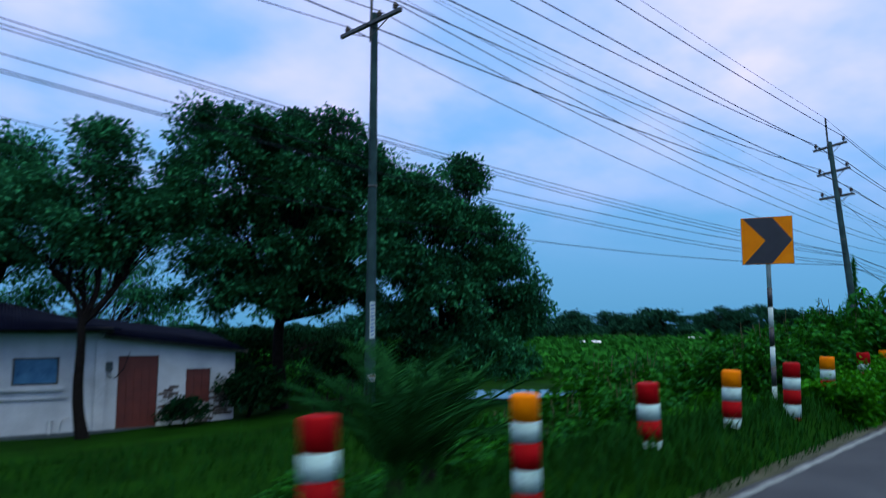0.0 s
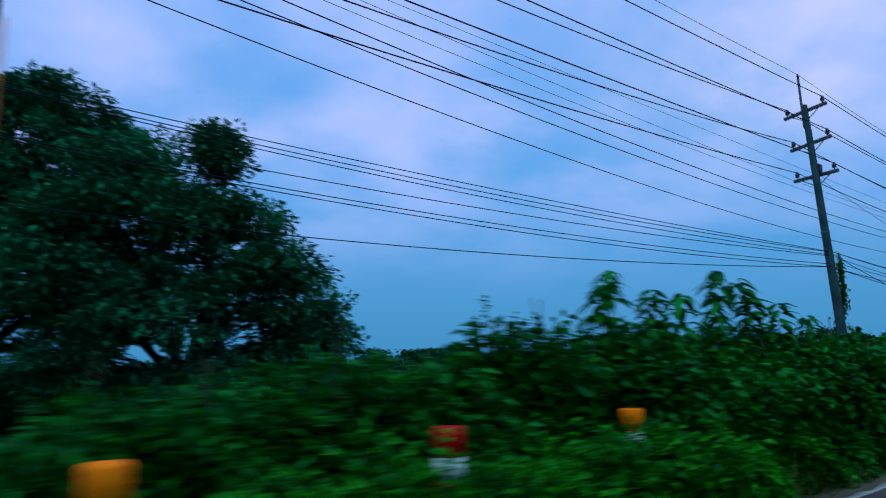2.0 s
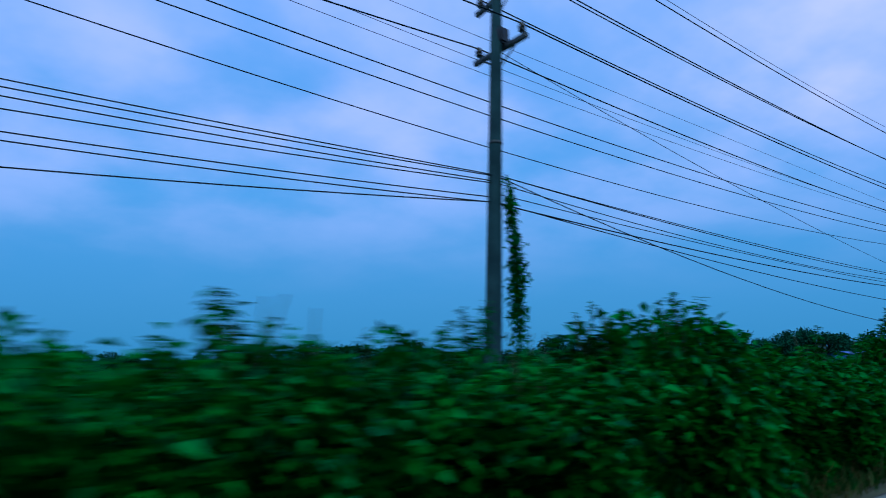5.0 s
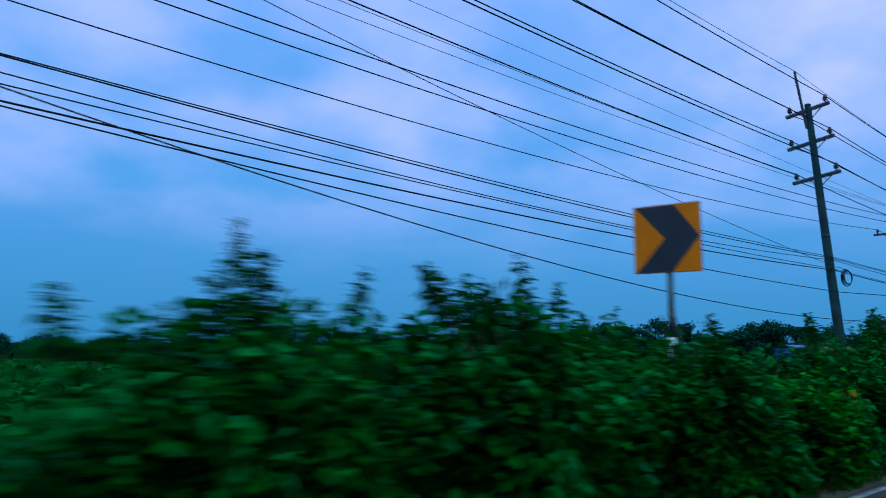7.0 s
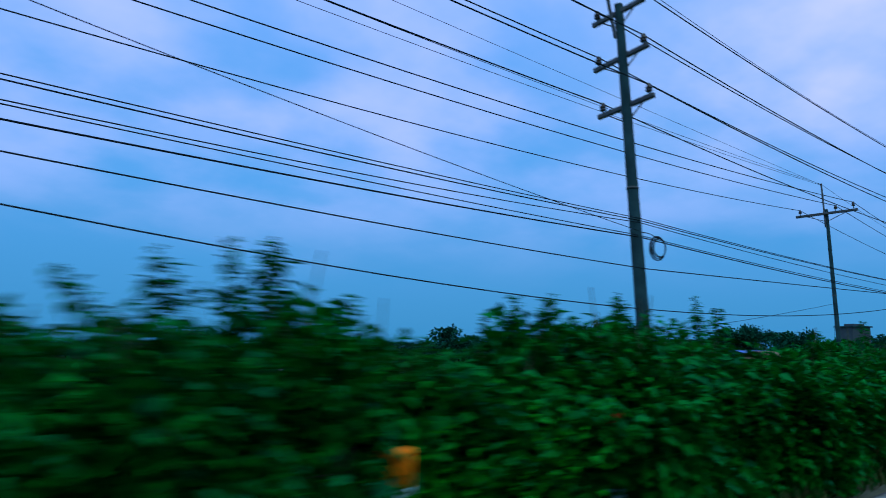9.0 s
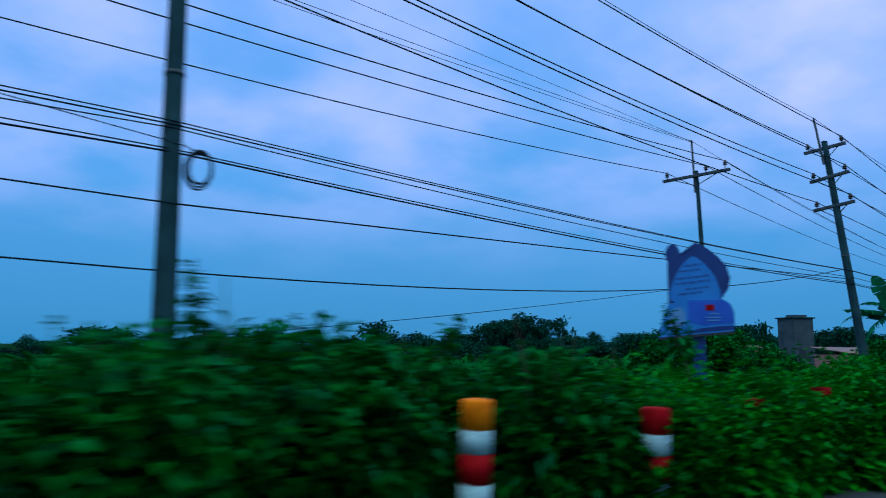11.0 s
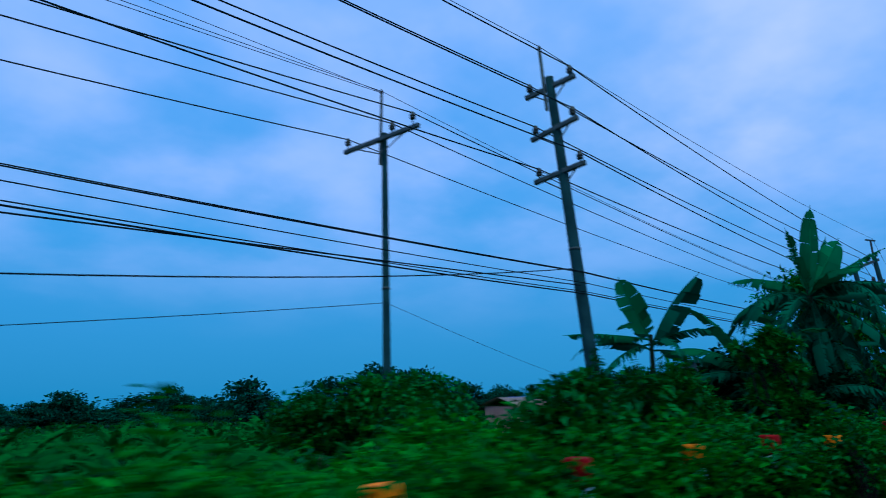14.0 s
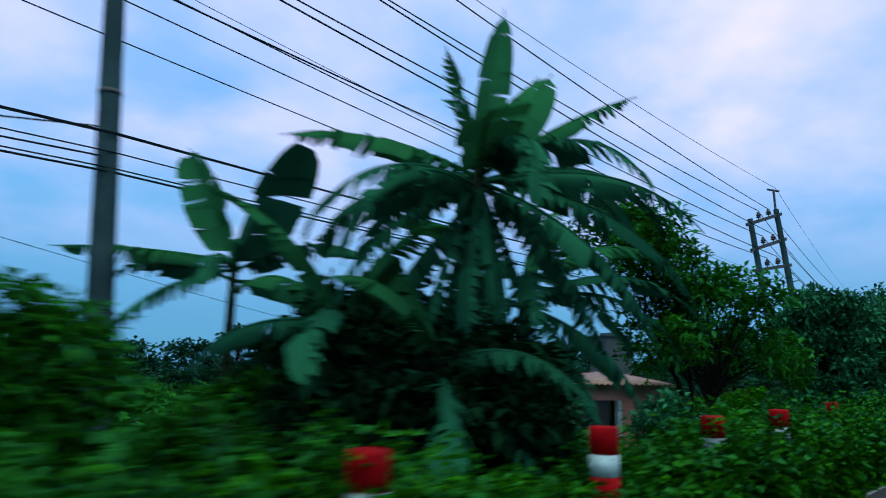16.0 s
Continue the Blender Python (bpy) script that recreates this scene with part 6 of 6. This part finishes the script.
def vine():
    """A creeper on a guy wire beside the pole."""
    rng = np.random.RandomState(6)
    root = thing("climbing_vine", Matrix.Translation((37.5, 10.3, 0.0)), "leafy creeper hanging on a stay wire beside a pole", "vine")
    pts = np.array([(36.86, 9.83, 4.9), (37.0, 9.86, 4.2), (37.12, 9.91, 3.48), (37.35, 10.1, 2.9), (37.6, 10.35, 2.2), (37.9, 10.6, 0.6)]) - np.array([37.5, 10.3, 0])
    part("stay_wire", tubes("stay_wire", [(pts, 0.012)], CABLE, 5), root)
    s = rng.beta(1.6, 1.2, 1200)
    P = np.stack([np.interp(s, np.linspace(0, 1, 6), pts[:, k]) for k in range(3)], -1) + rng.normal(0, 0.05, (1200, 3)) * (0.7 + s[:, None] * 1.5)
    v, f = leaf_data(rng, P, unit(rng, 1200) + np.array([0, 0, -0.4]), 0.12, 0.075, 0.3)
    part("foliage", geo("foliage", v, f, SHRUB), root, kind="stuff")


coil()
vine()


# ---- buildings ----
def tin_sheet(name, w, d, material, pitch=0.076, rise=0.016, hip=0.0):
    """Corrugated sheet, w along the ridge, d down the slope, lying flat with its top edge at y = 0; past w - 2.4 the ridge may fall by hip per metre."""
    n = int(w / pitch * 4)
    x = np.linspace(0, w, n)
    z = rise * np.cos(x / pitch * 2 * np.pi)
    rows = [np.stack([x, np.full(n, yy), z + dz], -1) for yy, dz in ((0, 0), (-d, 0), (-d, -0.006), (0, -0.006))]
    v = np.concatenate(rows)
    v[:, 2] -= hip * np.clip(v[:, 0] - w + 2.4, 0, None) * (1 + v[:, 1] / d)
    f = np.concatenate([np.stack([np.arange(n - 1) + r * n, np.arange(n - 1) + ((r + 1) % 4) * n, np.arange(n - 1) + ((r + 1) % 4) * n + 1, np.arange(n - 1) + r * n + 1], -1) for r in range(4)])
    return geo(name, v, f, material, True)


def yard_house():
    """Low plastered house: a taller part with a blue pane, and a lean-to with a door and a shuttered window. Front along local x, facing -y."""
    yaw = math.atan2(17.45 - 18.6, 9.35 - 4.1)
    z0 = -1.62
    root = thing("house", Matrix.LocRotScale((4.885, 21.89, z0), Euler((0, 0, yaw)), (1.18, 1.18, 1.18)), "low whitewashed house with peeling plaster and tin roof", "house")

    def wall(name, holes, x0, x1, h0, h1, y, t, material=PLASTER):
        """A wall with real openings (u0, u1, z0, z1); its top runs from h0 to h1."""
        us = sorted({x0, x1, *[h[0] for h in holes], *[h[1] for h in holes]})
        for a, b in zip(us, us[1:]):
            ta, tb = h0 + (h1 - h0) * (a - x0) / (x1 - x0), h0 + (h1 - h0) * (b - x0) / (x1 - x0)
            cut = [h for h in holes if h[0] <= a and h[1] >= b]
            spans = [(-0.2, -0.2, cut[0][2], cut[0][2]), (cut[0][3], cut[0][3], ta, tb)] if cut else [(-0.2, -0.2, ta, tb)]
            for la, lb, ua, ub in spans:
                if ua - la < 0.01:
                    continue
                bm = bmesh.new()
                q = [bm.verts.new(p) for p in ((a, y, la), (b, y, lb), (b, y, ub), (a, y, ua), (a, y + t, la), (b, y + t, lb), (b, y + t, ub), (a, y + t, ua))]
                for g in ((0, 1, 2, 3), (7, 6, 5, 4), (0, 4, 5, 1), (1, 5, 6, 2), (2, 6, 7, 3), (3, 7, 4, 0)):
                    bm.faces.new([q[i] for i in g])
                part(name, bm_mesh(name, bm, material), root, "damp-stained lime plaster")

    wall("front_wall", [(0.15, 1.1, 1.22, 1.86)], -5.5, 2.05, 2.56, 2.5, 0.0, 0.22)
    wall("lean_to_wall", [(2.38, 3.32, 0.02, 1.86), (4.0, 4.62, 0.62, 1.5)], 2.05, 5.25, 2.36, 1.96, 0.0, 0.2)
    part("side_wall", slab("side_wall", (0.2, 3.2, 1.95), PLASTER, 0.01, (5.15, 1.7, 0.8)), root)
    part("back_wall", slab("back_wall", (10.6, 0.2, 2.3), PLASTER, 0.01, (-0.1, 3.4, 1.0)), root)
    part("side_wall", slab("side_wall", (0.2, 3.2, 2.3), PLASTER, 0.01, (-5.4, 1.8, 1.0)), root)
    # window with a blue pane and stepped sills
    win = part("window", slab("window", (0.95, 0.05, 0.64), FRAME_TIMBER, 0.01, (0.625, 0.12, 1.54)), root, "window with a blue sheet")
    part("pane", slab("pane", (0.87, 0.02, 0.56), GLASS_BLUE, 0.004, (0.625, 0.085, 1.54)), win, "blue reflecting pane")
    part("sill", slab("sill", (1.35, 0.16, 0.07), PLASTER, 0.012, (0.55, -0.06, 1.13)), root)
    part("sill", slab("sill", (1.5, 0.10, 0.05), PLASTER, 0.012, (0.55, -0.03, 0.92)), root)
    part("pilaster", slab("pilaster", (0.24, 0.1, 2.3), PLASTER, 0.015, (1.98, -0.04, 1.1)), root)
    door = part("door", slab("door", (0.94, 0.05, 1.84), DOOR, 0.006, (2.85, 0.09, 0.94)), root, "closed red-brown plank door")
    for k in range(5):
        part("plank", slab("plank", (0.17, 0.02, 1.76), DOOR, 0.006, (2.49 + k * 0.18, 0.057, 0.94)), door)
    shutter = part("shutter", slab("shutter", (0.62, 0.04, 0.88), DOOR, 0.006, (4.31, 0.09, 1.06)), root, "closed red-brown wooden shutter")
    for k in range(3):
        part("plank", slab("plank", (0.19, 0.02, 0.84), DOOR, 0.006, (4.11 + k * 0.2, 0.062, 1.06)), shutter)
    meter = part("meter_box", slab("meter_box", (0.16, 0.1, 0.22), CONCRETE_DARK, 0.015, (1.72 + 0.45, -0.06, 1.62)), root, "small grey meter box")
    part("cable", tubes("cable", [(np.array([(2.17, -0.08, 1.5), (2.2, -0.07, 1.36), (2.32, -0.06, 1.34), (2.5, -0.05, 1.55), (2.62, -0.04, 1.95)]), 0.012)], CABLE, 5), meter)
    part("pipe", tubes("pipe", [(np.array([(1.18, -0.05, 0.0), (1.19, -0.09, 0.28), (1.24, -0.11, 0.42), (1.36, -0.12, 0.45), (1.44, -0.12, 0.40)]), 0.02)], PLASTER, 7), root, "bent pale water pipe")
    part("pipe", tubes("pipe", [(np.array([(0.97, -0.08, -0.05), (0.97, -0.08, 0.2), (0.97, -0.08, 0.4)]), 0.05)], PLASTER, 9), root, "short upright drain pipe")
    # fallen plaster shows brick
    rng = random.Random(12)
    shared = slab("brick", (0.235, 0.03, 0.066), BRICK, 0.006, segments=1)
    patches = ((3.36, 3.98, 0.25, 1.12), (4.62, 5.12, 0.25, 1.0), (4.0, 4.62, 0.05, 0.55))
    for u0, u1, v0, v1 in patches:
        r = 0
        z = v0
        while z < v1:
            x = u0 + (0.12 if r % 2 else 0.0)
            while x < u1 - 0.1:
                if rng.random() < 0.9 - 0.55 * (z - v0) / (v1 - v0):
                    part("brick", shared, root, "", Matrix.Translation((x + 0.1, -0.004 + rng.uniform(-0.004, 0.004), z)))
                x += 0.25
            z += 0.08
            r += 1
    part("plinth", slab("plinth", (10.8, 0.3, 0.3), CONCRETE_DARK, 0.03, (-0.15, -0.02, -0.05)), root, "stained cement plinth")
    # roofs
    part("main_roof", tin_sheet("main_roof", 8.2, 4.6, TIN, hip=0.24), root, "dark corrugated tin roof", Matrix.Translation((-5.9, 3.6, 3.24)) @ Matrix.Rotation(radians(9), 4, "X"))
    part("lean_to_roof", tin_sheet("lean_to_roof", 3.55, 4.2, TIN), root, "dark corrugated tin roof", Matrix.Translation((1.95, 3.7, 2.85)) @ Matrix.Rotation(radians(6.9), 4, "Y") @ Matrix.Rotation(radians(6), 4, "X"))
    part("eave_board", beam("eave_board", (-5.8, -0.32, 2.53), (2.2, -0.32, 2.50), 0.03, 0.14, FRAME_TIMBER), root)
    part("eave_board", beam("eave_board", (2.0, -0.3, 2.36), (5.5, -0.3, 1.94), 0.03, 0.10, FRAME_TIMBER), root)


def shed(x, y, z, w, d, h, yaw, roof, wall_m, label, gable=0.5):
    root = thing("shed", Matrix.LocRotScale((x, y, z), Euler((0, 0, yaw)), (1, 1, 1)), label, "shed")
    for sx in (-1, 1):
        part("side_wall", slab("side_wall", (0.15, d, h), wall_m, 0.01, (sx * (w / 2 - 0.08), 0, h / 2)), root)
    part("front_wall", slab("front_wall", (w - 0.3, 0.15, h * 0.55), wall_m, 0.01, (0, -d / 2 + 0.08, h * 0.725)), root)
    part("back_wall", slab("back_wall", (w - 0.3, 0.15, h), wall_m, 0.01, (0, d / 2 - 0.08, h / 2)), root)
    for k in range(4):
        part("post", slab("post", (0.14, 0.14, h), FRAME_TIMBER, 0.01, (-w / 2 + 0.6 + k * (w - 1.2) / 3, -d / 2 - 0.1, h / 2)), root)
    run = math.hypot(d / 2 + 0.4, gable)
    pitch = math.atan2(gable, d / 2 + 0.4)
    part("roof_sheet", tin_sheet("roof_sheet", w + 0.6, run, roof, 0.2, 0.03), root, "", Matrix.Translation((-w / 2 - 0.3, 0, h + gable)) @ Matrix.Rotation(pitch, 4, "X"))
    part("roof_sheet", tin_sheet("roof_sheet", w + 0.6, run, roof, 0.2, 0.03), root, "", Matrix.Translation((w / 2 + 0.3, 0, h + gable)) @ Matrix.Rotation(math.pi, 4, "Z") @ Matrix.Rotation(pitch, 4, "X"))


def tank_house():
    root = thing("water_tank_tower", Matrix.LocRotScale((141.5, 35.0, -1.15), Euler((0, 0, radians(-25))), (1, 1, 1)), "square grey concrete tank house with a thin roof slab", "building")
    part("tower", slab("tower", (2.6, 2.5, 6.0), CONCRETE_DARK, 0.03, (0, 0, 3.0)), root)
    part("roof_slab", slab("roof_slab", (2.95, 2.85, 0.14), CONCRETE, 0.02, (0, 0, 6.07)), root)
    part("tank_lid", slab("tank_lid", (1.6, 1.5, 0.28), CONCRETE_DARK, 0.04, (0.2, 0, 6.28)), root)
    part("window", slab("window", (0.7, 0.06, 0.9), BLACK, 0.01, (-0.4, -1.26, 2.2)), root)
    part("window", slab("window", (0.06, 0.7, 0.9), BLACK, 0.01, (-1.31, 0.3, 2.2)), root)


def pink_house():
    root = thing("house", Matrix.LocRotScale((107.0, 16.2, -1.15), Euler((0, 0, radians(-35))), (1, 1, 1)), "small faded pink house behind banana leaves", "house")
    part("front_wall", slab("front_wall", (1.5, 0.2, 2.3), PINK, 0.01, (-1.6, -1.9, 1.15)), root)
    part("front_wall", slab("front_wall", (1.4, 0.2, 2.3), PINK, 0.01, (1.5, -1.9, 1.15)), root)
    part("lintel", slab("lintel", (1.66, 0.2, 0.5), PINK, 0.01, (-0.02, -1.9, 2.05)), root)
    # black slab put in place of the shade inside the doorway
    part("door", slab("door", (1.0, 0.06, 1.8), BLACK, 0.01, (0, -1.84, 0.9)), root, "black panel standing in for a shaded open doorway")
    for u in (-0.85, 0.8):
        part("door_post", slab("door_post", (0.14, 0.26, 1.8), WHITE, 0.01, (u, -1.92, 0.9)), root, "white door post")
    for s in (-1, 1):
        part("side_wall", slab("side_wall", (0.2, 3.6, 2.3), PINK, 0.01, (s * 2.3, 0, 1.15)), root)
    part("back_wall", slab("back_wall", (4.4, 0.2, 2.3), PINK, 0.01, (0, 1.9, 1.15)), root)
    part("window", slab("window", (0.7, 0.08, 0.8), BLACK, 0.01, (-1.6, -1.98, 1.3)), root)
    part("roof", tin_sheet("roof", 5.2, 4.8, TIN_BROWN, 0.2, 0.03), root, "rusty tin roof", Matrix.Translation((-2.6, 2.3, 2.75)) @ Matrix.Rotation(radians(5), 4, "X"))


yard_house()
shed(109.5, 27.5, -1.15, 8.2, 4.0, 2.35, radians(-18), TIN_BROWN, PINK, "long brown tin-roofed shed with open bays")
shed(115.5, 34.5, -1.15, 3.6, 3.0, 2.6, radians(-20), TIN_BLUE, TIN_BLUE, "small blue tin shed beyond the field", 0.35)
shed(119.0, 57.5, -1.3, 2.4, 1.6, 0.7, radians(-40), PAPER, WHITE, "small white hut across the fields", 0.25)
shed(75.0, 50.0, -1.25, 2.0, 1.4, 0.7, radians(-30), PAPER, WHITE, "small white hut across the fields", 0.25)
tank_house()
pink_house()


def pond():
    rng = np.random.RandomState(14)
    t = np.linspace(0, 2 * np.pi, 40)[:-1]
    r = 1 + 0.12 * np.sin(3 * t + 1) + 0.08 * np.sin(7 * t)
    c = np.stack([20.2 + 2.7 * r * np.cos(t) * 0.95 + 0.8 * r * np.sin(t), 17.0 + 1.3 * r * np.sin(t) - 1.5 * r * np.cos(t), np.full(len(t), -1.02)], -1)
    v = np.concatenate([c, c - np.array([0, 0, 0.05])])
    n = len(t)
    f = [tuple(range(n)), tuple(range(2 * n - 1, n - 1, -1))] + [(i, i + n, (i + 1) % n + n, (i + 1) % n) for i in range(n)]
    tagged(new("water", geo("water", v, f, WATER)), "still grey pond between the fields", "water", kind="structure")


def yard_fence():
    root = thing("fence", Matrix.Translation((10.6, 15.6, -1.12)), "short bamboo fence stakes by the yard", "fence")
    rng = random.Random(3)
    for k in range(9):
        x = k * 0.28 + rng.uniform(-0.05, 0.05)
        part("stake", tubes("stake", [(np.array([(x, 0.1 * k % 0.3, -0.1), (x + rng.uniform(-0.06, 0.06), 0.1 * k % 0.3, rng.uniform(0.7, 1.15))]), 0.022)], BARK, 6), root)
    part("rail", tubes("rail", [(np.array([(-0.1, 0.1, 0.62), (1.2, 0.12, 0.6), (2.5, 0.15, 0.64)]), 0.018)], BARK, 6), root)


def litter():
    rng = np.random.RandomState(17)
    for x, off, s in ((73.75, -0.02, 0.13), (41.0, 0.5, 0.06)):
        y = float(edge(x)) + off
        bm = bmesh.new()
        bmesh.ops.create_icosphere(bm, subdivisions=2, radius=s)
        for q in bm.verts:
            k = 1 + rng.uniform(-0.35, 0.35)
            q.co = Vector((q.co.x * k * 1.3, q.co.y * k, max(q.co.z, -0.2 * s) * k * 0.6))
        ob = new("paper_litter", bm_mesh("paper_litter", bm, PAPER))
        ob.location = (x, y, max(at_ground(x, y), 0.0) + 0.03)
        tagged(ob, "crumpled white paper litter at the road edge", "litter")


pond()
yard_fence()
litter()
